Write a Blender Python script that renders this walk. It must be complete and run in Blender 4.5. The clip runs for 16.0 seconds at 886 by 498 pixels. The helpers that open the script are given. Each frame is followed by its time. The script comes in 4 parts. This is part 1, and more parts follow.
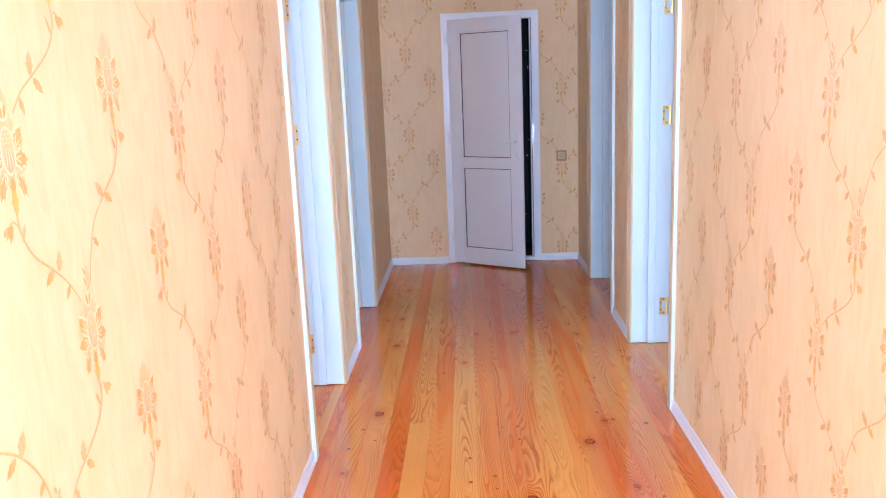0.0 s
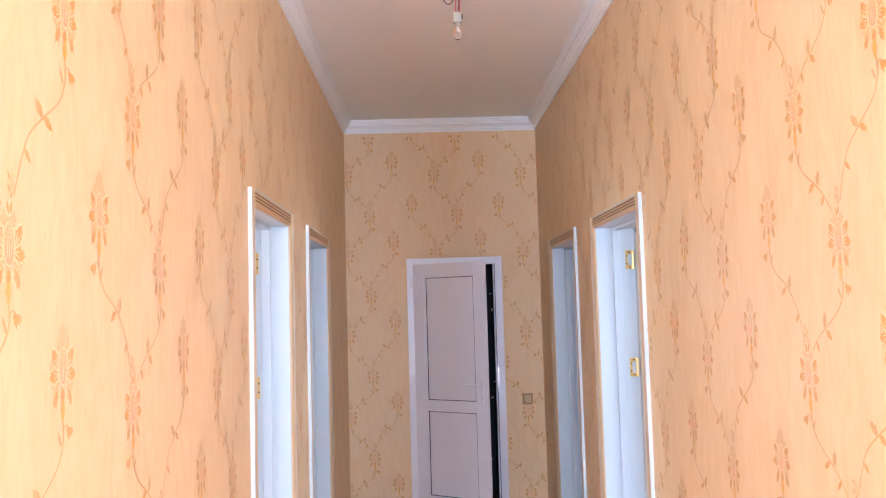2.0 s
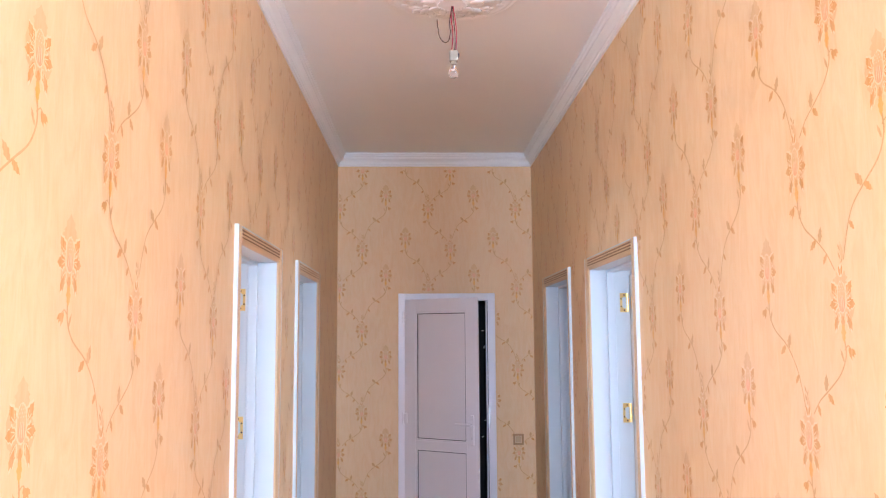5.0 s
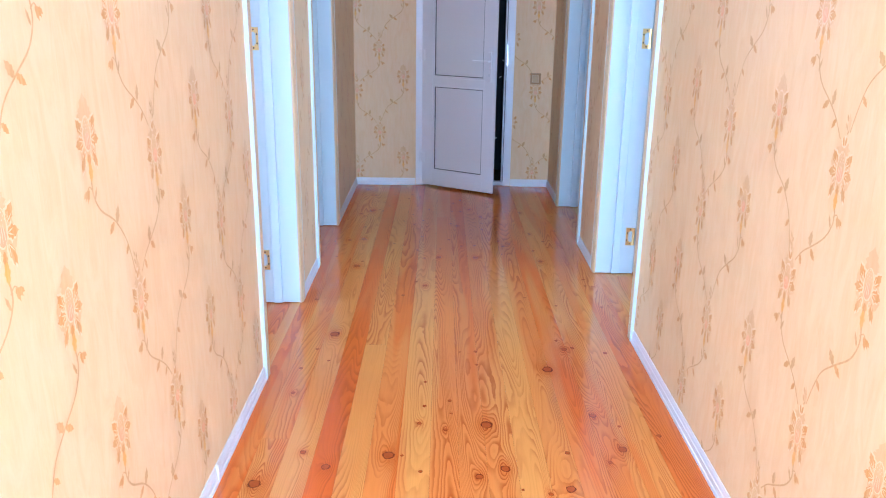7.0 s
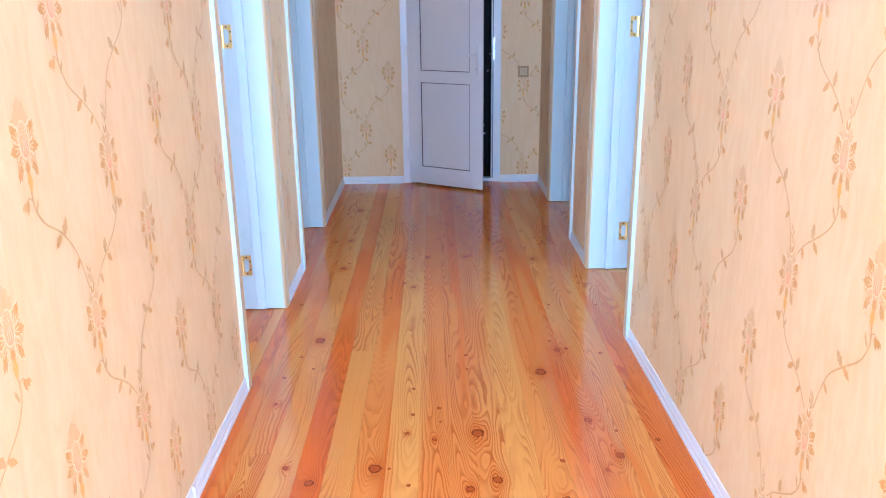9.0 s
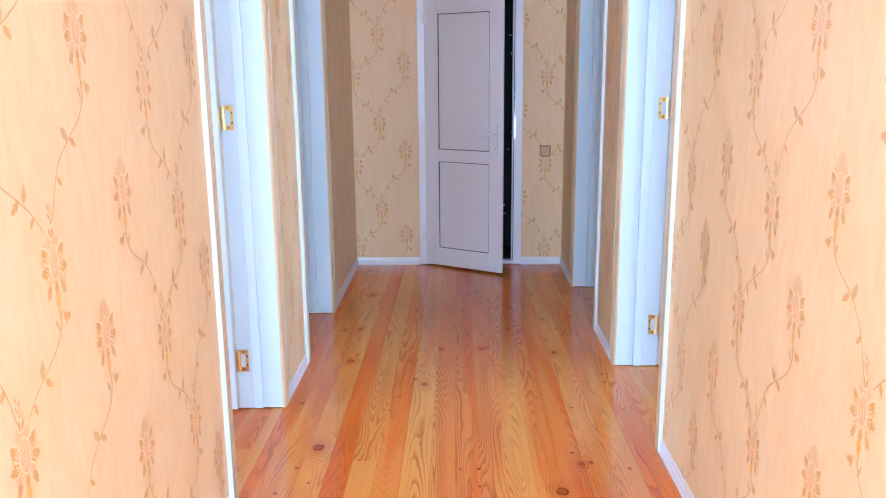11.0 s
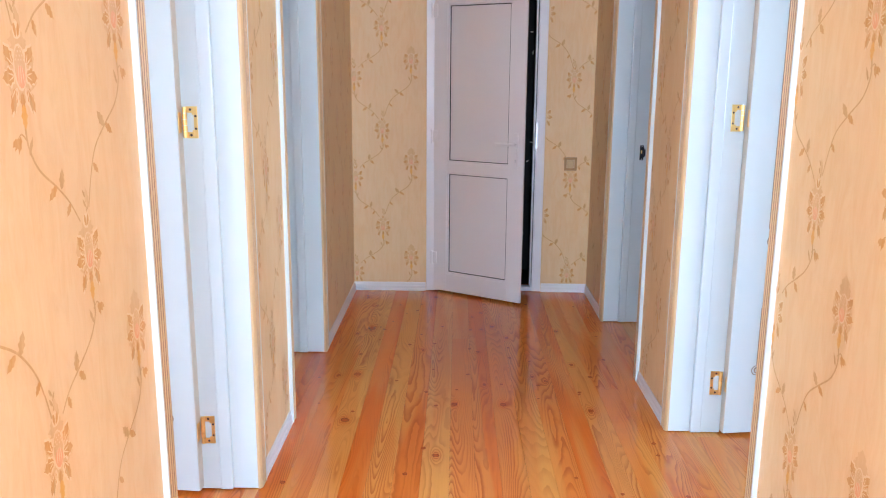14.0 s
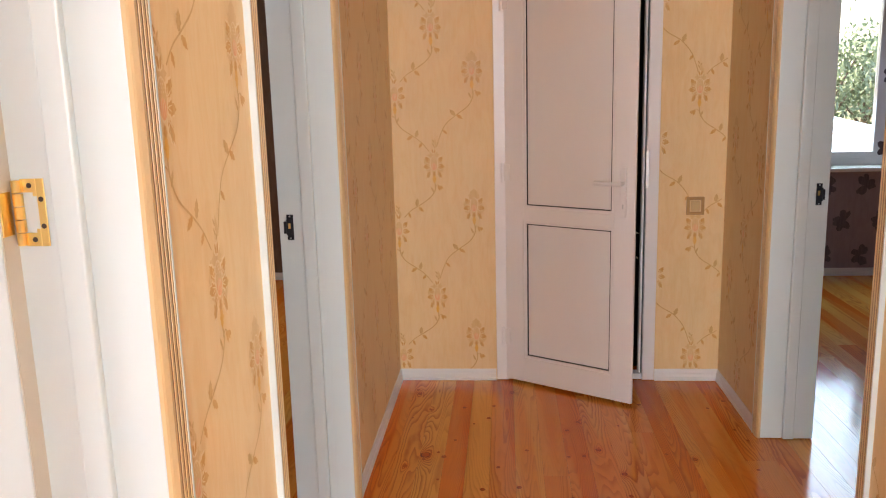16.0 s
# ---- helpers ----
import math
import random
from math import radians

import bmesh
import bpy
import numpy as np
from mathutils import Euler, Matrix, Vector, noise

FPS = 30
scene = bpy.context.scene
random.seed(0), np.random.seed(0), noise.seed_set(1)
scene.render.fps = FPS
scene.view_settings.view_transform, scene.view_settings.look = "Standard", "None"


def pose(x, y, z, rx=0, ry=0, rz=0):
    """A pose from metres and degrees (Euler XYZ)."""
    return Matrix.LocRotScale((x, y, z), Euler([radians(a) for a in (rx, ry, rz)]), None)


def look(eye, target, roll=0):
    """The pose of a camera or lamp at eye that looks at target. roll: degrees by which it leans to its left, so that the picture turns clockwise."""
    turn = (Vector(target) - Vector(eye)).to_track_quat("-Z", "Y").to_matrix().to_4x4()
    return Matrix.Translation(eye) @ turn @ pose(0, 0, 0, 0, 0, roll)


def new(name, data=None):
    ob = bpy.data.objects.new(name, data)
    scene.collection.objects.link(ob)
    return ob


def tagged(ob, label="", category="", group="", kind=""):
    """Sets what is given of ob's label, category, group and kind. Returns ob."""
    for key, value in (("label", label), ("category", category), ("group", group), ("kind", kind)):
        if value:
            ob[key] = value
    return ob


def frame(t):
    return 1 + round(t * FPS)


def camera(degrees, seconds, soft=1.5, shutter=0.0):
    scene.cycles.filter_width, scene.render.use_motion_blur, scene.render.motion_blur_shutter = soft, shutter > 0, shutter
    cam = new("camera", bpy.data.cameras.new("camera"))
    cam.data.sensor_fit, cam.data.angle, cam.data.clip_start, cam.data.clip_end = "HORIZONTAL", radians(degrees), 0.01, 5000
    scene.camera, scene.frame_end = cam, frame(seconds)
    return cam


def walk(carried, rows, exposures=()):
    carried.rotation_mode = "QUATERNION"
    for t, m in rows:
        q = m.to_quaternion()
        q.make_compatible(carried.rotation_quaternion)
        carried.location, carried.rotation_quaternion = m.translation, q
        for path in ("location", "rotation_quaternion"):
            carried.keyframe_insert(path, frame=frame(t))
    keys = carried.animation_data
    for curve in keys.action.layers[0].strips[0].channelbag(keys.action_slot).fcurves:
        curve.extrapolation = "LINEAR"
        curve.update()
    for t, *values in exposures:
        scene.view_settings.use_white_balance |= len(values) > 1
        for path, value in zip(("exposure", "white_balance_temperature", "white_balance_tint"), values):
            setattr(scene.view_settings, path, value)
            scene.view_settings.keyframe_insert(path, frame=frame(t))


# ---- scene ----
cam = camera(57.6, 16.0, soft=1.1)
PATH = [
    (0, (0.041, 0.023, 1.503), (-0.03, 1.979, 1.091), -2.3),
    (0.5, (0.046, 0.018, 1.511), (-0.012, 1.982, 1.137), -2.2),
    (1, (0.031, 0.024, 1.513), (-0.007, 2.003, 1.226), -2.0),
    (1.5, (0.028, 0.081, 1.564), (0.028, 2.08, 1.481), -1.9),
    (2, (0.014, 0.108, 1.625), (0.056, 2.103, 1.764), -1.6),
    (2.5, (0.007, 0.12, 1.679), (0.072, 2.086, 2.037), -1.3),
    (3, (0.003, 0.125, 1.753), (0.103, 2.059, 2.255), -1.7),
    (3.2, (0.007, 0.131, 1.78), (0.116, 2.058, 2.306), -1.7),
    (5.3, (0.038, 0.176, 1.649), (0.064, 2.173, 1.748), 0.3),
    (5.5, (0.044, 0.175, 1.629), (0.041, 2.175, 1.644), 0.4),
    (6, (0.056, 0.164, 1.57), (0.031, 2.153, 1.368), -0.0),
    (6.5, (0.061, 0.156, 1.498), (0.05, 2.116, 1.099), 0.4),
    (7, (0.06, 0.145, 1.448), (0.067, 2.056, 0.856), 0.8),
    (7.5, (0.064, 0.145, 1.404), (0.067, 2.019, 0.707), 1.0),
    (8, (0.068, 0.15, 1.408), (0.054, 2.021, 0.701), 0.7),
    (8.5, (0.088, 0.164, 1.425), (0.072, 2.037, 0.724), 0.5),
    (9, (0.101, 0.271, 1.426), (0.118, 2.179, 0.826), -0.7),
    (9.2, (0.117, 0.372, 1.434), (0.137, 2.298, 0.895), -1.1),
    (11.3, (0.159, 0.576, 1.453), (0.087, 2.527, 1.022), -0.1),
    (11.5, (0.181, 0.578, 1.459), (0.05, 2.526, 1.026), -0.3),
    (12, (0.194, 0.607, 1.465), (0.008, 2.552, 1.037), -0.2),
    (12.5, (0.188, 0.641, 1.466), (0.001, 2.588, 1.045), -0.0),
    (13, (0.127, 0.814, 1.44), (0.048, 2.77, 1.03), 0.4),
    (13.5, (0.053, 1.014, 1.424), (0.025, 2.971, 1.014), 0.3),
    (14, (0.051, 1.318, 1.417), (0.019, 3.273, 0.997), 0.4),
    (14.5, (0.005, 1.654, 1.422), (-0.03, 3.607, 0.996), 0.3),
    (15, (-0.031, 2.015, 1.424), (-0.064, 3.97, 1.006), 0.5),
    (15.5, (-0.015, 2.389, 1.437), (-0.094, 4.348, 1.043), -0.4),
    (16, (-0.098, 2.753, 1.431), (-0.253, 4.708, 1.041), -1.5),
]
# the clip's own exposure and white balance: seconds, stops, kelvin, tint
EXPOSURES = [(0.0, 2.85, 5050, 9), (0.5, 2.74, 5050, 9), (1.5, 2.7, 5250, 10), (3.0, 2.74, 6200, 22), (5.5, 2.69, 5300, 10), (6.5, 2.76, 4750, 3), (7.5, 2.82, 4450, 2),
             (8.0, 2.82, 4600, 0), (9.0, 2.81, 4550, 2), (11.5, 2.9, 5050, 6), (12.5, 2.9, 5050, 4), (13.5, 2.87, 5400, 4), (14.5, 2.9, 6200, 9), (15.0, 2.9, 6700, 9), (15.5, 2.89, 7300, 11), (16.0, 2.8, 7900, 13)]
walk(cam, [(t, look(eye, target, roll)) for t, eye, target, roll in PATH], EXPOSURES)

# ---- plan (metres) ----
XL, XR, YF = -0.63, 0.926, 6.58          # corridor faces
YM = 1.0                                 # mouth of the corridor: a wider hall lies south of it
HX0, HX1, YB = -2.7, 3.0, -3.2           # hall
CEIL, WT = 3.13, 0.205                   # ceiling height, wall thickness
DOORS = {                                # clear opening between the linings along y
    "L1": (XL, -1, 3.10, 3.885), "L2": (XL, -1, 4.498, 5.308),
    "R1": (XR, 1, 3.52, 4.400), "R2": (XR, 1, 5.012, 5.905)}
HEAD = 2.012                             # clear height of the inner doors
ROOM_W, ROOM_E, ROOM_N = -4.4, 4.6, 8.77
WX0, WX1 = 2.13, 3.40                    # window of the north-east room

# ---- world and light ----
world = bpy.data.worlds.new("sky")
scene.world = world
world.use_nodes = True
wn = world.node_tree.nodes
sky = wn.new("ShaderNodeTexSky")
sky.sky_type, sky.sun_disc = "NISHITA", False
sky.sun_elevation, sky.sun_rotation = radians(52), radians(270)
world.node_tree.links.new(sky.outputs[0], wn["Background"].inputs[0])
wn["Background"].inputs[1].default_value = 0.15


def sun_light():
    d = bpy.data.lights.new("sun", "SUN")
    d.energy, d.angle, d.color = 2.2, radians(0.6), (1.0, 0.93, 0.82)
    ob = new("sun", d)
    # high in the west: it falls on the roof and into the west room alone
    ob.matrix_world = look((-10, 0.3, 12.8), (0, 0, 0))


def window_light(name, eye, target, w, h, watts, color=(0.545, 0.74, 1.0)):
    d = bpy.data.lights.new(name, "AREA")
    d.shape, d.size, d.size_y, d.energy, d.color = "RECTANGLE", w, h, watts, color
    ob = new(name, d)
    ob.matrix_world = look(eye, target)
    return ob


sun_light()
window_light("daylight_hall_west", (HX0 + 0.85, YB - 0.05, 1.6), (-0.3, 2, 1.5), 1.35, 1.9, 49)
window_light("daylight_hall_east", (HX1 - 0.85, YB - 0.05, 1.6), (0.6, 2, 1.5), 1.35, 1.9, 49)
# fill through an added middle window, to lift the end wall and end door
window_light("hall_middle_fill", (0.15, YB - 0.05, 1.6), (0.15, 3, 1.5), 1.05, 1.9, 24)
window_light("daylight_north_east", (2.75, ROOM_N + 0.1, 1.5), (2.6, 5, 0.9), 1.1, 1.25, 5, (0.45, 0.70, 1.0))
window_light("daylight_north_west", (-3.3, ROOM_N + 0.1, 1.5), (-2.6, 5, 0.6), 1.1, 1.25, 11, (0.60, 0.79, 1.0))
window_light("daylight_room_west", (ROOM_W - 0.05, 2.6, 1.5), (0, 2.8, 0.9), 1.3, 1.3, 13)
window_light("daylight_room_east", (ROOM_E + 0.05, 2.7, 1.5), (0, 2.9, 0.9), 1.3, 1.3, 13)


# ---- materials ----
class Nodes:
    def __init__(self, name):
        self.m = bpy.data.materials.new(name)
        self.m.use_nodes = True
        self.t = self.m.node_tree
        self.b = self.t.nodes["Principled BSDF"]

    def add(self, kind, **sets):
        n = self.t.nodes.new("ShaderNode" + kind)
        for k, v in sets.items():
            n.inputs[k].default_value = v
        return n

    def link(self, a, b):
        self.t.links.new(a, b)

    def place(self, sx, sy, sz, shift=None):
        g, mp = self.add("NewGeometry"), self.add("Mapping")
        self.link(g.outputs["Position"], mp.inputs["Vector"])
        mp.inputs["Scale"].default_value = (sx, sy, sz)
        if shift is not None:
            self.link(shift, mp.inputs["Location"])
        return mp.outputs[0]

    def noise(self, vec, scale=1.0, detail=3.0, rough=0.55, distort=0.0):
        n = self.add("TexNoise", Scale=scale, Detail=detail, Roughness=rough, Distortion=distort)
        self.link(vec, n.inputs["Vector"])
        return n.outputs["Fac"]

    def ramp(self, fac, stops):
        r = self.add("ValToRGB")
        while len(r.color_ramp.elements) < len(stops):
            r.color_ramp.elements.new(0.5)
        for e, (p, c) in zip(r.color_ramp.elements, stops):
            e.position, e.color = p, (*c, 1)
        self.link(fac, r.inputs[0])
        return r.outputs[0]

    def math(self, op, a, b=0.0, c=None):
        n = self.add("Math")
        n.operation = op
        for i, v in enumerate((a, b) if c is None else (a, b, c)):
            if isinstance(v, (int, float)):
                n.inputs[i].default_value = v
            else:
                self.link(v, n.inputs[i])
        return n.outputs[0]

    def mix(self, fac, a, b, kind="MIX"):
        n = self.add("Mix")
        n.data_type, n.blend_type = "RGBA", kind
        for i, v in ((0, fac), (6, a), (7, b)):
            if isinstance(v, (int, float)):
                n.inputs[i].default_value = v
            elif isinstance(v, tuple):
                n.inputs[i].default_value = (*v, 1)
            else:
                self.link(v, n.inputs[i])
        return n.outputs[2]

    def bump(self, height, strength=0.2, dist=0.002):
        n = self.add("Bump", Strength=strength, Distance=dist)
        self.link(height, n.inputs["Height"])
        self.link(n.outputs[0], self.b.inputs["Normal"])

    def done(self, color=None, rough=0.5, metal=0.0, spec=0.5):
        if color is not None:
            if isinstance(color, tuple):
                self.b.inputs["Base Color"].default_value = (*color, 1)
            else:
                self.link(color, self.b.inputs["Base Color"])
        if isinstance(rough, (int, float)):
            self.b.inputs["Roughness"].default_value = rough
        else:
            self.link(rough, self.b.inputs["Roughness"])
        self.b.inputs["Metallic"].default_value = metal
        self.b.inputs["Specular IOR Level"].default_value = spec
        return self.m


def plain(name, color, rough=0.45, vary=0.08, size=6.0, bump=0.05, metal=0.0, spec=0.5, uneven=0.10):
    """Paint, plastic, metal: a colour with soft blotches, a fine grain and uneven gloss."""
    n = Nodes(name)
    big = n.noise(n.place(size, size, size), 1.0, 3)
    fine = n.noise(n.place(160, 160, 160), 1.0, 2)
    low = tuple(max(0, c * (1 - vary)) for c in color)
    col = n.mix(big, low, tuple(min(1, c * (1 + vary * 0.6)) for c in color))
    r = n.math("MULTIPLY_ADD", big, uneven, rough - uneven / 2)
    if bump:
        n.bump(fine, bump, 0.001)
    return n.done(col, r, metal, spec)


def wallpaper(name, color, tint):
    """Non-woven paper: vertical fibre streaks, faint blotches."""
    n = Nodes(name)
    streak = n.noise(n.place(62, 62, 9), 1.0, 4, 0.6, 0.7)
    fibre = n.noise(n.place(320, 320, 14), 1.0, 2)
    blotch = n.noise(n.place(2.2, 2.2, 1.6), 1.0, 2)
    col = n.mix(n.ramp(streak, [(0.30, (0, 0, 0)), (0.72, (1, 1, 1))]), color, tint)
    thread = n.noise(n.place(420, 420, 9), 1.0, 2, 0.7)
    col = n.mix(n.ramp(thread, [(0.42, (0, 0, 0)), (0.75, (0.35, 0.35, 0.35))]), col, tuple(c * 0.86 for c in color))
    col = n.mix(n.math("MULTIPLY", blotch, 0.5), col, tuple(c * f for c, f in zip(color, (1.0, 0.93, 0.86))))
    brushed = n.noise(n.place(20, 20, 5.5), 1.0, 4, 0.65, 1.2)
    col = n.mix(n.ramp(brushed, [(0.38, (0, 0, 0)), (0.62, (0.6, 0.6, 0.6))]), col, tuple(min(1, c * f) for c, f in zip(tint, (1.02, 1.04, 1.07))))
    n.bump(n.math("ADD", streak, n.math("MULTIPLY", fibre, 0.6)), 0.22, 0.0015)
    return n.done(col, n.math("MULTIPLY_ADD", streak, 0.25, 0.42), 0, 0.3)


def print_ink(name, color, base, keep=0.75):
    """Ink on the paper: lets the paper's streaks through."""
    n = Nodes(name)
    streak = n.noise(n.place(110, 110, 18), 1.0, 4, 0.65)
    col = n.mix(n.math("MULTIPLY_ADD", streak, 1.2, keep - 0.6), base, color)
    n.bump(streak, 0.2, 0.001)
    return n.done(col, 0.42, 0, 0.4)


def pine(name, light, dark, band, rough=0.13):
    """Varnished pine: tone by plank, nested grain lines that swing round the knots, gloss."""
    n = Nodes(name)
    info = n.add("ObjectInfo")
    jump = n.add("CombineXYZ")
    n.link(n.math("MULTIPLY", info.outputs["Random"], 37.0), jump.inputs[0])
    n.link(n.math("MULTIPLY", info.outputs["Random"], 91.0), jump.inputs[1])
    flow = n.add("Attribute")
    flow.attribute_name = "knot_flow"
    near = n.add("SeparateXYZ")
    n.link(flow.outputs["Vector"], near.inputs[0])
    field = n.noise(n.place(8.0, 0.62, 1, jump.outputs[0]), 1.0, 1.4, 0.4, 0.25)
    wobble = n.noise(n.place(30.0, 9.0, 1, jump.outputs[0]), 1.0, 2.0, 0.5)
    split = n.add("SeparateXYZ")
    n.link(n.place(1, 1, 1), split.inputs[0])
    phase = n.math("MULTIPLY_ADD", split.outputs[0], 38.0, n.math("MULTIPLY", field, 34.0))
    phase = n.math("ADD", n.math("MULTIPLY_ADD", wobble, 0.9, phase), near.outputs[0])
    lines = n.ramp(n.math("FRACT", phase), [(0.0, (0.02, 0.02, 0.02)), (0.40, (0.10, 0.10, 0.10)), (0.74, (0.75, 0.75, 0.75)), (0.90, (1, 1, 1)), (1.0, (0.02, 0.02, 0.02))])
    patch = n.noise(n.place(9.0, 0.55, 1, jump.outputs[0]), 1.0, 2)
    strong = n.math("ADD", n.ramp(patch, [(0.40, (0.12, 0.12, 0.12)), (0.60, (1, 1, 1))]), n.math("MULTIPLY", near.outputs[1], 0.8))
    amount = n.math("MINIMUM", n.math("MULTIPLY", n.math("MULTIPLY", lines, 0.70), strong), 0.9)
    fibre = n.noise(n.place(240, 5, 1, jump.outputs[0]), 1.0, 3)
    # red heartwood runs in beside the yellow sapwood with a wavy edge
    heart = n.ramp(n.noise(n.place(6.0, 0.35, 1, jump.outputs[0]), 1.0, 1.5), [(0.50, (0, 0, 0)), (0.54, (1, 1, 1))])
    tone = n.ramp(n.math("ADD", n.math("MULTIPLY_ADD", heart, 0.34, -0.14), info.outputs["Alpha"]), [(0.0, light), (1.0, dark)])
    tone = n.mix(n.math("MULTIPLY", near.outputs[1], 0.55), tone, tuple(c * 0.9 for c in dark))
    col = n.mix(amount, tone, band)
    col = n.mix(n.math("MULTIPLY", fibre, 0.20), col, tuple(c * 0.7 for c in band))
    smear = n.noise(n.place(7, 3, 1), 1.0, 4)
    n.bump(n.math("ADD", n.math("MULTIPLY", fibre, 0.25), n.noise(n.place(9, 2.4, 1, jump.outputs[0]), 1.0, 2)), 0.06, 0.004)
    return n.done(col, n.math("MULTIPLY_ADD", smear, 0.10, rough - 0.05), 0, 0.5)


PAPER_BASE = (0.81, 0.54, 0.27)
M = dict(
    paper=wallpaper("cream_wallpaper", PAPER_BASE, (0.835, 0.595, 0.335)),
    mauve=wallpaper("mauve_wallpaper", (0.30, 0.22, 0.24), (0.36, 0.27, 0.29)),
    brown_paper=wallpaper("brown_wallpaper", (0.16, 0.10, 0.07), (0.2, 0.13, 0.09)),
    ink_stem=print_ink("stem_ink", (0.59, 0.31, 0.095), PAPER_BASE, 0.72),
    ink_petal=print_ink("petal_ink", (0.65, 0.30, 0.065), PAPER_BASE, 0.82),
    ink_core=print_ink("coral_ink", (0.82, 0.37, 0.18), PAPER_BASE, 0.8),
    ink_pale=print_ink("pale_ink", (0.68, 0.40, 0.16), PAPER_BASE, 0.50),
    ink_gold=print_ink("gold_ink", (0.79, 0.40, 0.065), PAPER_BASE, 0.85),
    ink_light=print_ink("light_ink", (0.855, 0.62, 0.36), PAPER_BASE, 0.85),
    ink_mauve=print_ink("dark_flower_ink", (0.12, 0.085, 0.10), (0.30, 0.22, 0.24), 0.9),
    plaster=plain("plaster", (0.72, 0.70, 0.66), 0.8),
    ceiling=plain("ceiling_paint", (0.87, 0.87, 0.82), 0.42, 0.03, 2.0, 0.03),
    cornice=plain("cornice_foam", (0.87, 0.87, 0.825), 0.5, 0.03),
    lining=plain("white_laminate", (0.61, 0.66, 0.65), 0.32, 0.012, 3.0, 0.03, uneven=0.02),
    casing=plain("cream_casing", (0.63, 0.42, 0.215), 0.35, 0.05, 4.0, 0.03),
    groove=plain("brown_groove", (0.27, 0.13, 0.055), 0.5, 0.12),
    leaf=plain("white_lacquer", (0.65, 0.685, 0.665), 0.30, 0.010, 1.4, 0.02, uneven=0.015),
    leaf_edge=plain("beige_leaf_edge", (0.60, 0.53, 0.43), 0.5, 0.08),
    routed=plain("taupe_routing", (0.34, 0.24, 0.15), 0.5, 0.15, 20),
    pvc=plain("white_pvc", (0.84, 0.80, 0.80), 0.3, 0.03, 3.0, 0.02),
    pvc_panel=plain("pvc_panel", (0.82, 0.78, 0.775), 0.36, 0.04, 2.5, 0.03),
    gasket=plain("black_gasket", (0.02, 0.02, 0.022), 0.6),
    skirting=plain("white_skirting", (0.80, 0.77, 0.76), 0.35, 0.05, 5.0),
    brass=plain("brass", (0.87, 0.60, 0.22), 0.34, 0.1, 30, 0.05, 1.0),
    steel=plain("steel", (0.6, 0.6, 0.6), 0.3, 0.1, 30, 0.05, 1.0),
    black=plain("black_metal", (0.02, 0.02, 0.022), 0.4, 0.2, 40, 0.1, 0.6),
    beige=plain("beige_plastic", (0.46, 0.25, 0.09), 0.35, 0.04),
    beige_light=plain("light_beige_plastic", (0.74, 0.52, 0.28), 0.3, 0.04),
    beige_dark=plain("beige_rocker", (0.58, 0.38, 0.19), 0.3, 0.04),
    red=plain("red_wire", (0.45, 0.03, 0.07), 0.4),
    dark_wire=plain("brown_wire", (0.06, 0.03, 0.02), 0.5),
    holder=plain("beige_bakelite", (0.36, 0.31, 0.22), 0.45),
    ceramic=plain("ceramic", (0.75, 0.72, 0.66), 0.35),
    knot=plain("knot_heart", (0.20, 0.030, 0.004), 0.20, 0.35, 90, 0.0, 0.0, 0.4),
    knot_ring=plain("knot_ring", (0.47, 0.085, 0.010), 0.20, 0.4, 90, 0.0, 0.0, 0.4),
    pine=pine("varnished_pine", (0.86, 0.385, 0.078), (0.76, 0.155, 0.010), (0.40, 0.055, 0.003)),
    # near-black that stands in for the shade inside the unlit store
    dark=plain("unlit_black", (0.015, 0.014, 0.016), 0.9),
    sub=plain("subfloor", (0.10, 0.05, 0.02), 0.9),
    soil=plain("garden_soil", (0.13, 0.12, 0.06), 0.95, 0.4, 0.8, 0.4),
    bark=plain("bark", (0.12, 0.085, 0.06), 0.9, 0.3, 12, 0.5),
    foliage=plain("foliage", (0.16, 0.22, 0.13), 0.6, 0.5, 3.0, 0.2),
    render=plain("outside_render", (0.6, 0.57, 0.5), 0.9, 0.1))


def glass(name):
    n = Nodes(name)
    n.b.inputs["Transmission Weight"].default_value = 1.0
    n.b.inputs["IOR"].default_value = 1.45
    return n.done((1, 1, 1), 0.0)


M["glass"] = glass("window_glass")


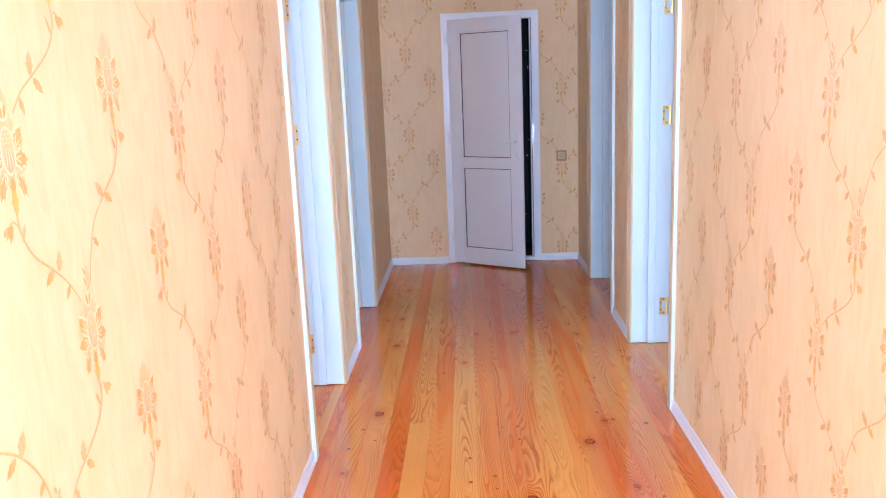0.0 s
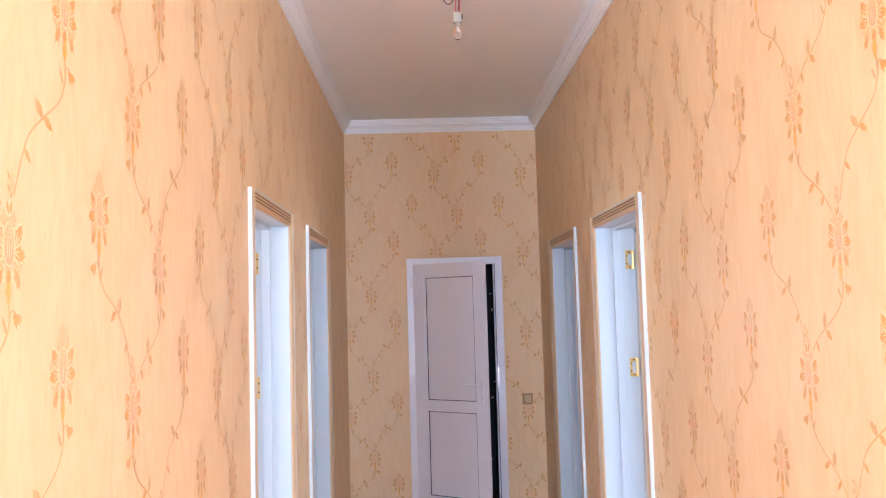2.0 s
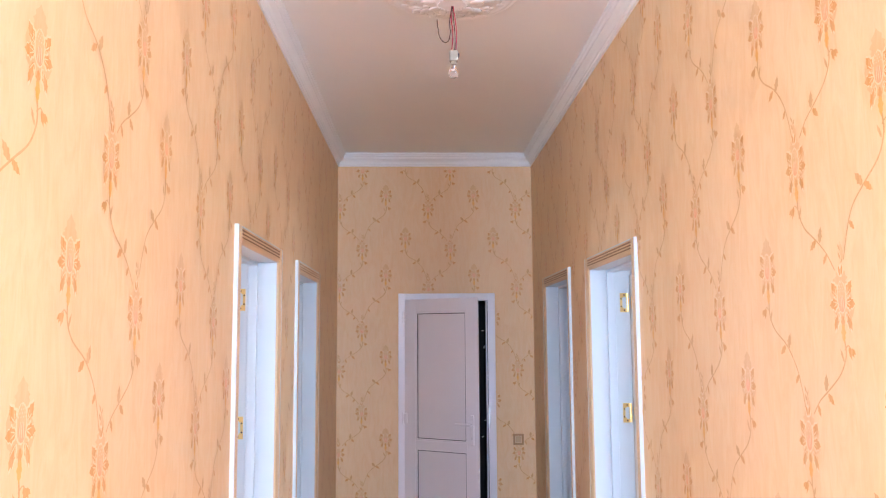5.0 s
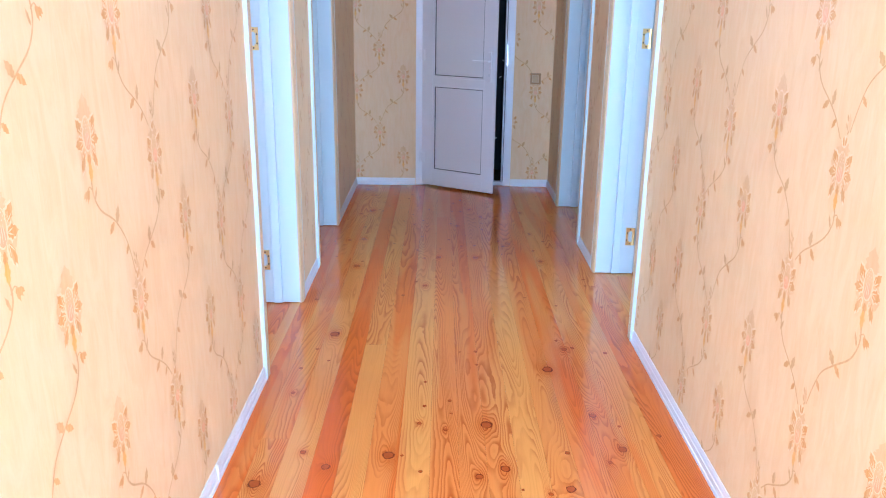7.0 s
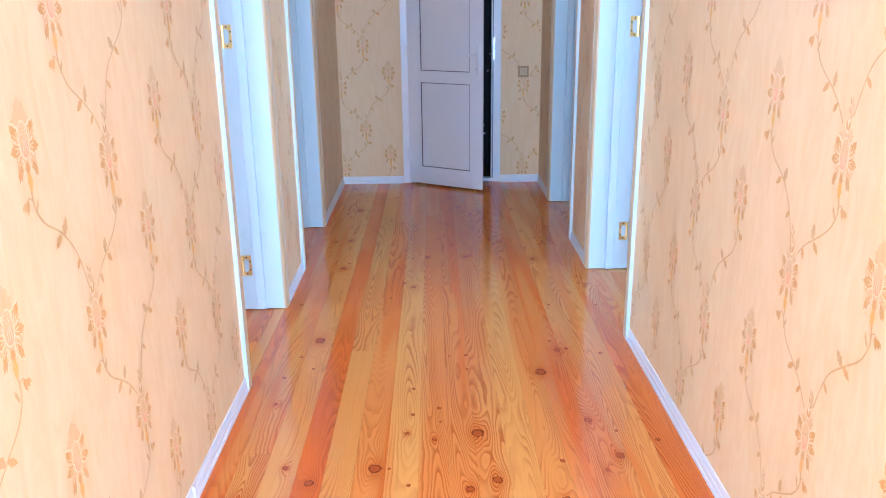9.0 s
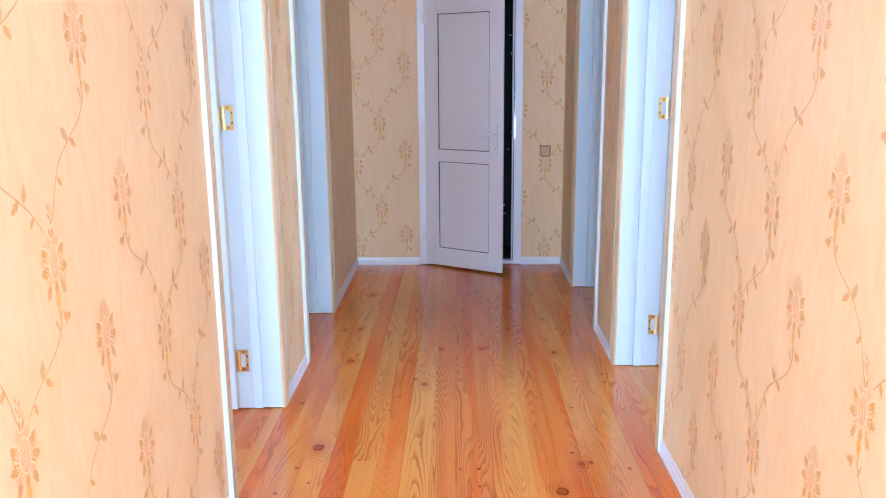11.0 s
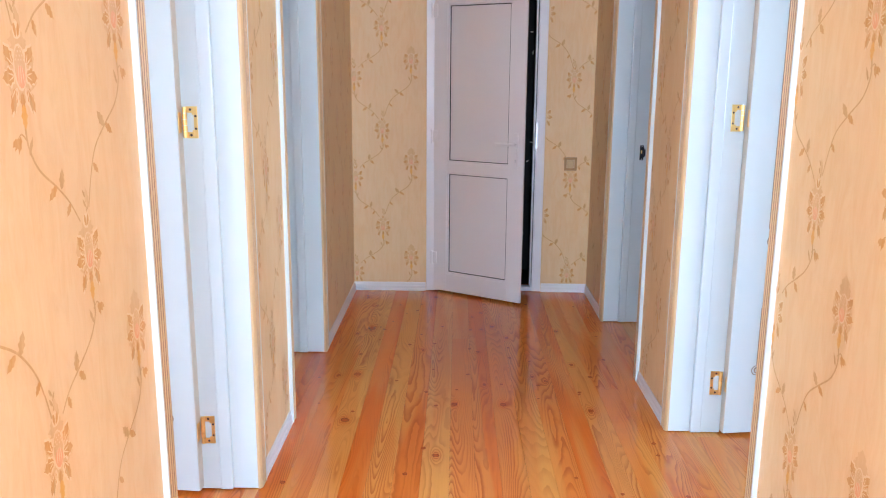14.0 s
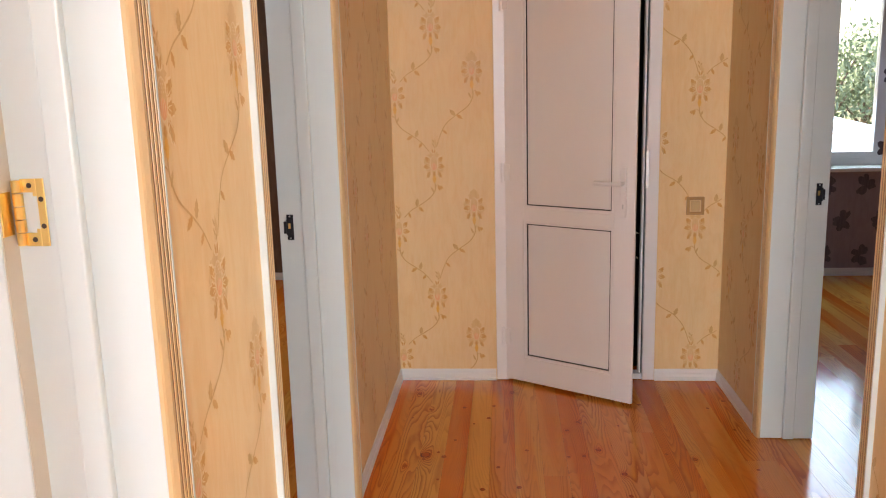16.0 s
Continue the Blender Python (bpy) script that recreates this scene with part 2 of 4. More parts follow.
# ---- mesh helpers ----
class Build:
    """Collects faces with materials and turns them into one mesh object."""
    def __init__(self):
        self.v, self.f, self.k, self.mats = [], [], [], []

    def slot(self, m):
        if m not in self.mats:
            self.mats.append(m)
        return self.mats.index(m)

    def poly(self, pts, faces, m):
        o, k = len(self.v), self.slot(m)
        self.v += [tuple(p) for p in pts]
        self.f += [tuple(o + i for i in f) for f in faces]
        self.k += [k] * len(faces)

    def box(self, a, b, m, bevel=0.0, pose_m=None):
        bm = bmesh.new()
        bmesh.ops.create_cube(bm, size=1)
        for vert in bm.verts:
            vert.co = Vector([(p + q) / 2 + c * (q - p) for p, q, c in zip(a, b, vert.co)])
        if bevel:
            bmesh.ops.bevel(bm, geom=bm.edges[:], offset=bevel, segments=2, affect="EDGES", profile=0.5)
        self.take(bm, m, pose_m)

    def take(self, bm, m, pose_m=None):
        bmesh.ops.recalc_face_normals(bm, faces=bm.faces[:])
        if pose_m is not None:
            bm.transform(pose_m)
        bm.verts.index_update()
        self.poly([v.co[:] for v in bm.verts], [[v.index for v in f.verts] for f in bm.faces], m)
        bm.free()

    def tube(self, a, b, r, m, seg=12, r2=None):
        bm = bmesh.new()
        d = Vector(b) - Vector(a)
        bmesh.ops.create_cone(bm, cap_ends=True, segments=seg, radius1=r, radius2=r if r2 is None else r2, depth=d.length)
        self.take(bm, m, Matrix.Translation((Vector(a) + Vector(b)) / 2) @ d.to_track_quat("Z", "Y").to_matrix().to_4x4())

    def blob(self, c, size, m, seg=10, rot=None):
        bm = bmesh.new()
        bmesh.ops.create_uvsphere(bm, u_segments=seg, v_segments=max(5, seg // 2 + 1), radius=1)
        t = Matrix.Translation(c)
        if rot is not None:
            t = t @ rot
        self.take(bm, m, t @ Matrix.Diagonal((*size, 1)))

    def lathe(self, c, profile, m, seg=32):
        """profile: radius, height pairs about the vertical through c."""
        pts, faces, n = [], [], len(profile)
        for i in range(seg):
            a = 2 * math.pi * i / seg
            pts += [(c[0] + r * math.cos(a), c[1] + r * math.sin(a), c[2] + h) for r, h in profile]
        for i in range(seg):
            j = (i + 1) % seg
            faces += [(i * n + k, j * n + k, j * n + k + 1, i * n + k + 1) for k in range(n - 1)]
        self.poly(pts, faces, m)

    def run(self, profile, path, m, close=True):
        """Sweeps a closed section, given per station as points."""
        n = len(profile)
        pts = [p for station in path for p in station]
        faces = []
        for s in range(len(path) - 1):
            for k in range(n if close else n - 1):
                q = (k + 1) % n
                faces.append((s * n + k, s * n + q, (s + 1) * n + q, (s + 1) * n + k))
        faces += [tuple(range(n)), tuple(range((len(path) - 1) * n, len(path) * n))]
        self.poly(pts, faces, m)

    def make(self, name, parent=None, smooth=False, fix=True):
        me = bpy.data.meshes.new(name)
        me.from_pydata(self.v, [], self.f)
        for m in self.mats:
            me.materials.append(M[m])
        me.polygons.foreach_set("material_index", self.k)
        if fix:
            bm = bmesh.new()
            bm.from_mesh(me)
            bmesh.ops.recalc_face_normals(bm, faces=bm.faces[:])
            bm.to_mesh(me)
            bm.free()
        if smooth:
            me.polygons.foreach_set("use_smooth", [True] * len(me.polygons))
        me.update()
        ob = new(name, me)
        if parent is not None:
            ob.parent = parent
        return ob


def empty(name, m=None):
    ob = new(name)
    ob.empty_display_size = 0.1
    if m is not None:
        ob.matrix_world = m
    return ob


# ---- structure: walls ----
def wall(name, label, a, b, holes, axis, inner, outer, room_sign):
    """A wall from a to b (corner points), pierced by holes (from, to, bottom, top) along axis. The face on room_sign's side takes inner."""
    w = Build()
    lo, hi = a[axis], b[axis]
    cuts, at = [], lo
    for h0, h1, z0, z1 in sorted(holes):
        cuts += [(at, h0, a[2], b[2]), (h0, h1, z1, b[2])] + ([(h0, h1, a[2], z0)] if z0 > a[2] else [])
        at = h1
    cuts.append((at, hi, a[2], b[2]))
    for s0, s1, z0, z1 in cuts:
        p, q = list(a), list(b)
        p[axis], q[axis], p[2], q[2] = s0, s1, z0, z1
        w.box(p, q, outer)
    ob = w.make(name)
    if inner != outer:
        ob.data.materials.append(M[inner])
        across = 1 - axis
        for f in ob.data.polygons:
            if f.normal[across] * room_sign > 0.9:
                f.material_index = len(ob.data.materials) - 1
    return tagged(ob, label, "wall", kind="structure")


R = 0.022                                # lining board thickness
def hole(k):
    return (DOORS[k][2] - R, DOORS[k][3] + R, 0.0, HEAD + R)


wall_w = wall("wall_west", "cream wallpapered corridor wall with trailing flower vines", (XL - WT, YM, 0), (XL, YF, CEIL), [hole("L1"), hole("L2")], 1, "paper", "brown_paper", 1)
wall_e = wall("wall_east", "cream wallpapered corridor wall with trailing flower vines", (XR, YM, 0), (XR + WT, YF, CEIL), [hole("R1"), hole("R2")], 1, "paper", "mauve", -1)
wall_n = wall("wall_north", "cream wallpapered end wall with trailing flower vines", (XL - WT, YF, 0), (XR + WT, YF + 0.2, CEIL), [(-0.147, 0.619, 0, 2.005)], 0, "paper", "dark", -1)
wall("wall_hall_south", "unseen cream hall wall with two supposed tall windows and an added middle one", (HX0 - 0.25, YB - 0.25, 0), (HX1 + 0.25, YB, CEIL), [(HX0 + 0.15, HX0 + 1.55, 0.6, 2.6), (-0.40, 0.70, 0.6, 2.6), (HX1 - 1.55, HX1 - 0.15, 0.6, 2.6)], 0, "paper", "render", 1)
wall("wall_hall_west", "plain cream hall wall", (HX0 - 0.25, YB, 0), (HX0, YM, CEIL), [], 1, "paper", "render", 1)
wall("wall_hall_east", "plain cream hall wall", (HX1, YB, 0), (HX1 + 0.25, YM, CEIL), [], 1, "paper", "render", -1)
wall("wall_hall_north_west", "plain cream hall wall beside the corridor mouth", (ROOM_W - 0.25, YM, 0), (XL - WT, YM + 0.2, CEIL), [], 0, "paper", "plaster", -1)
wall("wall_hall_north_east", "plain cream hall wall beside the corridor mouth", (XR + WT, YM, 0), (ROOM_E + 0.25, YM + 0.2, CEIL), [], 0, "paper", "plaster", -1)
wall("wall_west_outer", "plain outer wall of the west rooms", (ROOM_W - 0.25, YM + 0.2, 0), (ROOM_W, ROOM_N, CEIL), [(1.9, 3.3, 0.85, 2.2)], 1, "plaster", "render", 1)
wall("wall_east_outer", "plain outer wall of the east rooms", (ROOM_E, YM + 0.2, 0), (ROOM_E + 0.25, ROOM_N, CEIL), [(2.0, 3.4, 0.85, 2.2)], 1, "plaster", "render", -1)
wall_nw = wall("wall_north_west_room", "brown papered wall of the west room", (ROOM_W - 0.25, ROOM_N, 0), (0.15, ROOM_N + 0.3, CEIL), [(-3.9, -2.7, 0.85, 2.2)], 0, "brown_paper", "render", -1)
wall_ne = wall("wall_north_east_room", "mauve papered wall with dark blooms under a window", (0.15, ROOM_N, 0), (ROOM_E + 0.25, ROOM_N + 0.3, CEIL), [(WX0, WX1, 0.80, 2.25)], 0, "mauve", "render", -1)
wall("wall_partition_west", "plain partition between the west rooms", (ROOM_W, 4.16, 0), (XL - WT, 4.28, CEIL), [], 0, "plaster", "brown_paper", -1)
wall("wall_partition_east", "plain partition between the east rooms", (XR + WT, 4.70, 0), (ROOM_E, 4.82, CEIL), [], 0, "plaster", "mauve", -1)
# store faces are coloured black in place of the shade in there
wall("wall_store_west", "side wall of the unlit store behind the end door, coloured black for its shade", (XL - WT, YF + 0.2, 0), (XL, ROOM_N, CEIL), [], 1, "dark", "brown_paper", 1)
wall("wall_store_east", "side wall of the unlit store behind the end door, coloured black for its shade", (XR, YF + 0.2, 0), (XR + WT, ROOM_N, CEIL), [], 1, "dark", "mauve", -1)

c = Build()
# unseen overhang of 0.9 m past the walls, added to hold back the sun
c.box((ROOM_W - 1.15, YB - 1.15, CEIL), (ROOM_E + 1.15, ROOM_N + 1.2, CEIL + 0.2), "ceiling")
tagged(c.make("ceiling"), "smooth white painted ceiling", "ceiling", kind="structure")

f = Build()
f.box((ROOM_W - 0.25, YB - 0.25, -0.25), (ROOM_E + 0.25, ROOM_N + 0.3, -0.022), "sub")
floor = tagged(f.make("floor"), "glossy varnished knotty pine plank floor", "floor", kind="structure")


# ---- cornice ----
def cornice():
    b = Build()
    prof = [(0.0, 0.0), (0.010, 0.0), (0.012, 0.014), (0.017, 0.018), (0.018, 0.030), (0.026, 0.042), (0.040, 0.052),
            (0.046, 0.056), (0.047, 0.068), (0.053, 0.074), (0.056, 0.086), (0.062, 0.090), (0.063, 0.0985), (0.063, 0.1005)]
    x0, x1, y0, y1 = XL, XR, YM, YF
    pts, n = [], len(prof)
    for cx, cy, sx, sy in ((x0, y0, 1, 1), (x1, y0, -1, 1), (x1, y1, -1, -1), (x0, y1, 1, -1)):
        pts += [(cx + sx * d, cy + sy * d, CEIL - 0.1005 + h) for d, h in prof]
    faces = []
    for i in range(4):
        j = (i + 1) % 4
        faces += [(i * n + k, j * n + k, j * n + k + 1, i * n + k + 1) for k in range(n - 1)]
    b.poly(pts, faces, "cornice")
    tagged(b.make("trim_cornice"), "white moulded ceiling cornice", "cornice", kind="structure")


cornice()


# ---- skirting ----
SK_H, SK_D = 0.057, 0.012
def skirting(name, p, q, inward, ends=(True, True)):
    """A moulded strip from p to q on the floor; inward: unit direction into the room."""
    b = Build()
    prof = [(0, 0), (SK_D, 0), (SK_D, 0.012), (SK_D - 0.003, 0.015), (SK_D - 0.003, 0.034), (SK_D - 0.005, 0.037), (SK_D - 0.006, 0.048), (0.004, SK_H), (0, SK_H)]
    ix, iy = inward
    b.run(prof, [[(e[0] + ix * d, e[1] + iy * d, h) for d, h in prof] for e in (p, q)], "skirting")
    return tagged(b.make(name), "white moulded plastic skirting strip", "skirting", kind="structure")


CW = 0.062                               # casing width
cuts_w = [YM, DOORS["L1"][2] - CW, DOORS["L1"][3] + CW, DOORS["L2"][2] - CW, DOORS["L2"][3] + CW, YF - SK_D]
cuts_e = [YM, DOORS["R1"][2] - CW, DOORS["R1"][3] + CW, DOORS["R2"][2] - CW, DOORS["R2"][3] + CW, YF - SK_D]
for i in range(0, 6, 2):
    skirting("baseboard_west", (XL, cuts_w[i]), (XL, cuts_w[i + 1]), (1, 0))
    skirting("baseboard_east", (XR, cuts_e[i]), (XR, cuts_e[i + 1]), (-1, 0))
skirting("baseboard_north", (XL, YF), (-0.150, YF), (0, -1))
skirting("baseboard_north", (0.622, YF), (XR, YF), (0, -1))
skirting("baseboard_east_room", (XR + WT, ROOM_N), (ROOM_E, ROOM_N), (0, -1))
skirting("baseboard_west_room", (ROOM_W, ROOM_N), (XL - WT, ROOM_N), (0, -1))


def skirting_joint(x, y, sx):
    b = Build()
    b.box((min(x, x + sx * 0.0135), y - 0.006, 0.0), (max(x, x + sx * 0.0135), y + 0.006, 0.0585), "skirting", 0.003)
    tagged(b.make("baseboard_joint"), "white plastic joint clip on the skirting strip", "skirting", kind="structure")


skirting_joint(XL, 2.33, 1)
for x, key, sx in ((XL, "L1", 1), (XL, "L2", 1), (XR, "R1", -1), (XR, "R2", -1)):
    skirting_joint(x, DOORS[key][3] + CW + 0.007, sx)


# ---- inner doorways: linings and fluted casings ----
def casing_bar(b, origin, along, across, out, length, width=CW, thick=0.0145):
    """A casing board from origin: runs along, spreads across from the outer edge, stands out from the wall."""
    o, al, ac, ou = Vector(origin), Vector(along), Vector(across), Vector(out)
    g = 0.0034
    prof = [(0, 0), (0, thick - 0.002), (0.002, thick)]
    for c0 in (0.013, 0.026, 0.039):
        prof += [(c0 - g, thick), (c0 - g * 0.6, thick - 0.003), (c0 + g * 0.6, thick - 0.003), (c0 + g, thick)]
    prof += [(width - 0.012, thick), (width - 0.003, thick - 0.005), (width, thick - 0.008), (width, 0)]
    b.run(prof, [[tuple(o + al * s + ac * u + ou * h) for u, h in prof] for s in (0, length)], "casing")
    # white outer edge strip and dark flute bottoms
    e = [(-0.0012, 0), (-0.0012, thick + 0.0008), (0.004, thick + 0.0008), (0.004, thick - 0.001), (0.0003, thick - 0.003), (0.0003, 0)]
    b.run(e, [[tuple(o + al * s + ac * u + ou * h) for u, h in e] for s in (0, length)], "lining")
    for c0 in (0.013, 0.026, 0.039):
        q = [(c0 - g * 0.75, thick - 0.0032), (c0 - g * 0.85, thick - 0.0011), (c0 + g * 0.85, thick - 0.0011), (c0 + g * 0.85, thick - 0.0032)]
        b.run(q, [[tuple(o + al * s + ac * u + ou * h) for u, h in q] for s in (0.001, length - 0.001)], "groove")


def doorway(key, hinge_far):
    x, s, y0, y1 = DOORS[key]
    top = HEAD + CW
    root = tagged(empty("door_frame", pose(x, (y0 + y1) / 2, 0)), "white laminate door lining with cream fluted casing", "door frame", "inner door frames", "structure")
    inv = root.matrix_world.inverted()

    def part(b, name):
        ob = b.make(name)
        ob.parent, ob.matrix_parent_inverse = root, inv
        return ob
    out = (-s, 0, 0)
    for name, o, al, ac, ln in (("casing_side", (x, y0 - CW, 0.002), (0, 0, 1), (0, 1, 0), top), ("casing_side", (x, y1 + CW, 0.002), (0, 0, 1), (0, -1, 0), top),
                                ("casing_head", (x, y0 + 0.0005, top), (0, 1, 0), (0, 0, -1), y1 - y0 - 0.001)):
        b = Build()
        casing_bar(b, o, al, ac, out, ln)
        part(b, name)
    # stepped lining: thin front board, thicker rebated frame behind
    d1, d2, d3 = 0.085, 0.128, WT
    for sign, y in ((1, y0), (-1, y1)):
        b = Build()
        for da, db, th, bev in ((0.0, d1, 0.0, 0.0015), (d1, d2, 0.014, 0.004), (d2, d3, 0.007 if (hinge_far and sign < 0) else 0.004, 0.002)):
            xa, xb = sorted((x + s * da, x + s * db))
            ya, yb = sorted((y - sign * R, y + sign * th))
            b.box((xa + (0.0004 if da else 0), ya, 0.004), (xb, yb, HEAD), "lining", bev)
        part(b, "jamb")
    b = Build()
    for da, db, th, bev in ((0.0, d1, 0.0, 0.0015), (d1, d2, 0.014, 0.004), (d2, d3, 0.004, 0.002)):
        xa, xb = sorted((x + s * da, x + s * db))
        b.box((xa, y0 - R + 0.001, HEAD - th), (xb, y1 + R - 0.001, HEAD + R), "lining", bev)
    part(b, "head")
    return root


for key, far in (("L1", True), ("L2", False), ("R1", True), ("R2", False)):
    doorway(key, far)


# ---- inner door leaves with routed ornament ----
def ribbon(b, pts, width, m, lift=0.0, thick=0.0016):
    """A thin routed line along 2D points (s, z) on the leaf's face, standing on y = 0 towards -y."""
    n = len(pts)
    L, Rr = [], []
    for i, (s, z) in enumerate(pts):
        a, c2 = pts[max(i - 1, 0)], pts[min(i + 1, n - 1)]
        dx, dz = c2[0] - a[0], c2[1] - a[1]
        k = math.hypot(dx, dz) or 1
        taper = width / 2 * (0.45 + 0.55 * min(1, 4 * min(i, n - 1 - i) / max(n - 1, 1)) if n > 6 else 1)
        L.append((s - dz / k * taper, z + dx / k * taper))
        Rr.append((s + dz / k * taper, z - dx / k * taper))
    st = [[(l[0], lift, l[1]), (l[0], lift - thick, l[1]), (r[0], lift - thick, r[1]), (r[0], lift, r[1])] for l, r in zip(L, Rr)]
    b.run([0] * 4, st, m)


def spiral(cx, cz, r0, r1, a0, turns, n=26):
    out = []
    for i in range(n + 1):
        k = i / n
        a = radians(a0) + turns * 2 * math.pi * k
        r = r0 + (r1 - r0) * k
        out.append((cx + r * math.cos(a), cz + r * math.sin(a)))
    return out


def arc(p, q, bend, n=12):
    mx, mz = (p[0] + q[0]) / 2, (p[1] + q[1]) / 2
    dx, dz = q[0] - p[0], q[1] - p[1]
    c2 = (mx - dz * bend, mz + dx * bend)
    return [((1 - k) ** 2 * p[0] + 2 * k * (1 - k) * c2[0] + k * k * q[0], (1 - k) ** 2 * p[1] + 2 * k * (1 - k) * c2[1] + k * k * q[1]) for k in [i / n for i in range(n + 1)]]


def ornament(width, height):
    """Rope border and scrolls in low relief, mirrored about the leaf's middle."""
    b = Build()

    def line(pts, w, m="routed", lift=0.0, thick=0.0012):
        ribbon(b, pts, w, m, lift, thick)
        ribbon(b, [(width - s, z) for s, z in pts], w, m, lift, thick)

    def scroll(pts, w):
        """A white raised scroll with routed edges."""
        line(pts, w + 0.0085, "routed", 0.0, 0.0010)
        line(pts, w, "leaf", 0.0, 0.0026)

    def rope(z0, z1):
        line([(0.1165, z0), (0.1165, z1)], 0.0022)
        line([(0.1405, z0), (0.1405, z1)], 0.0030)
        for i in range(int((z1 - z0) / 0.0155) - 1):
            z = z0 + i * 0.0155
            line([(0.1185, z + 0.0235), (0.1225, z + 0.0160), (0.1345, z + 0.0075), (0.1385, z)], 0.0058, "routed", 0.0, 0.0016)
    # tall upper border: rope, routed line, panel edge stepping inwards
    rope(0.850, height - 0.20)
    line([(0.166, 0.868), (0.166, height - 0.21)], 0.0050)
    line([(0.185, 0.90), (0.185, height - 0.24)], 0.0016)
    line([(0.166, 0.868), (0.205, 0.868), (0.245, 0.825), (0.33, 0.815), (width / 2, 0.80)], 0.0050)
    line([(0.142, 0.850), (0.185, 0.850), (0.225, 0.805), (0.30, 0.79)], 0.0032)
    scroll(spiral(0.140, 0.805, 0.034, 0.008, 110, -1.45, 34), 0.0065)
    scroll(arc((0.128, 0.838), (0.185, 0.832), 0.12) + arc((0.192, 0.828), (0.232, 0.775), 0.2), 0.0055)
    scroll(arc((0.160, 0.778), (0.128, 0.728), 0.45, 16), 0.0085)
    scroll(spiral(0.138, 0.722, 0.016, 0.004, 150, 1.35, 22), 0.0050)
    scroll(spiral(0.205, 0.765, 0.012, 0.003, 200, 1.2, 18), 0.0038)
    # lower border
    scroll(spiral(0.160, 0.655, 0.016, 0.004, -40, 1.35, 22), 0.0048)
    scroll(arc((0.176, 0.662), (0.182, 0.575), 0.30, 16), 0.0070)
    scroll(arc((0.150, 0.610), (0.180, 0.570), 0.35), 0.0050)
    scroll(arc((0.215, 0.632), (0.165, 0.562), -0.28) + arc((0.160, 0.560), (0.118, 0.556), 0.25), 0.0075)
    scroll(spiral(0.210, 0.640, 0.012, 0.003, 120, 1.2, 18), 0.0040)
    line([(0.215, 0.590), (0.185, 0.552), (0.150, 0.541), (0.118, 0.545)], 0.0036)
    rope(0.300, 0.535)
    line([(0.164, 0.530), (0.164, 0.318), (0.200, 0.300), (width / 2, 0.296)], 0.0050)
    line([(0.164, 0.530), (0.190, 0.545), (0.26, 0.560), (width / 2, 0.562)], 0.0050)
    scroll(spiral(0.118, 0.276, 0.019, 0.004, 70, 1.35, 24), 0.0050)
    scroll(arc((0.122, 0.296), (0.172, 0.282), 0.18) + arc((0.176, 0.280), (0.215, 0.245), 0.15), 0.0060)
    scroll(arc((0.150, 0.272), (0.192, 0.232), -0.30), 0.0070)
    scroll(spiral(0.196, 0.222, 0.010, 0.003, 0, 1.2, 16), 0.0036)
    # head of the upper border
    line([(0.166, height - 0.21), (0.20, height - 0.18), (width / 2, height - 0.17)], 0.0050)
    scroll(spiral(0.135, height - 0.18, 0.024, 0.005, -90, 1.3), 0.0055)
    return b


def inner_door(label, m, width, mirror, inset=0.0):
    """A leaf: local x runs from the hinge edge, local -y is the ornamented face."""
    root = tagged(empty("inner_door", m), label, "door", "ornamented inner doors")
    h = 1.985
    sx = -1 if mirror else 1

    def part(b, name):
        if mirror:
            b.v = [(-x, y, z) for x, y, z in b.v]
            b.f = [tuple(reversed(q)) for q in b.f]
        return b.make(name, root)
    b = Build()
    b.box((0.0012, 0, 0.012), (width, 0.038, h), "leaf", 0.002)
    part(b, "leaf")
    b = Build()
    b.box((-0.0012, 0.003, 0.013), (0.0012, 0.036, h - 0.002), "leaf_edge")
    part(b, "edge_band")
    o = ornament(width, h)
    o.v = [(x - inset, y, z) for x, y, z in o.v]
    part(o, "routed_ornament")
    return root


def hinge(x, s, y, z, depth, edge, face):
    """Brass flush hinge on the far lining; knuckle at the leaf's edge."""
    b = Build()
    w, hh, t = 0.036, 0.05, 0.0022
    xa = x + s * depth
    def plate(u0, u1, z0, z1):
        p, q = sorted((xa + s * u0, xa + s * u1))
        b.box((p, y - t, z + z0), (q, y, z + z1), "brass", 0.0006)
    plate(0, 0.012, -hh, hh)
    plate(0.012, w, hh - 0.020, hh)
    plate(0.012, w, -hh, -hh + 0.020)
    plate(0.012, 0.018, hh - 0.026, hh - 0.019)
    plate(0.012, 0.018, -hh + 0.019, -hh + 0.026)
    for i in range(5):
        b.tube((xa + s * (w + 0.004), y - 0.004, z - hh + 0.002 + i * 0.0195), (xa + s * (w + 0.004), y - 0.004, z - hh + 0.020 + i * 0.0195), 0.0075, "brass", 12)
    # the folded plate lies on the leaf's narrow edge
    p, q = sorted((x + s * (edge - 0.0035), x + s * (edge + 0.001)))
    b.box((p, face + 0.004, z - 0.032), (q, face + 0.031, z + 0.032), "brass", 0.0006)
    for u, v in ((0.022, 0.040), (0.006, 0.020), (0.006, -0.020), (0.022, -0.040)):
        b.tube((xa + s * u, y - t - 0.0007, z + v), (xa + s * u, y - t + 0.0005, z + v), 0.0040, "dark_wire", 8)
    ob = b.make("hinge")
    return tagged(ob, "brass butt hinge screwed to the white lining", "hinge", "brass hinges")


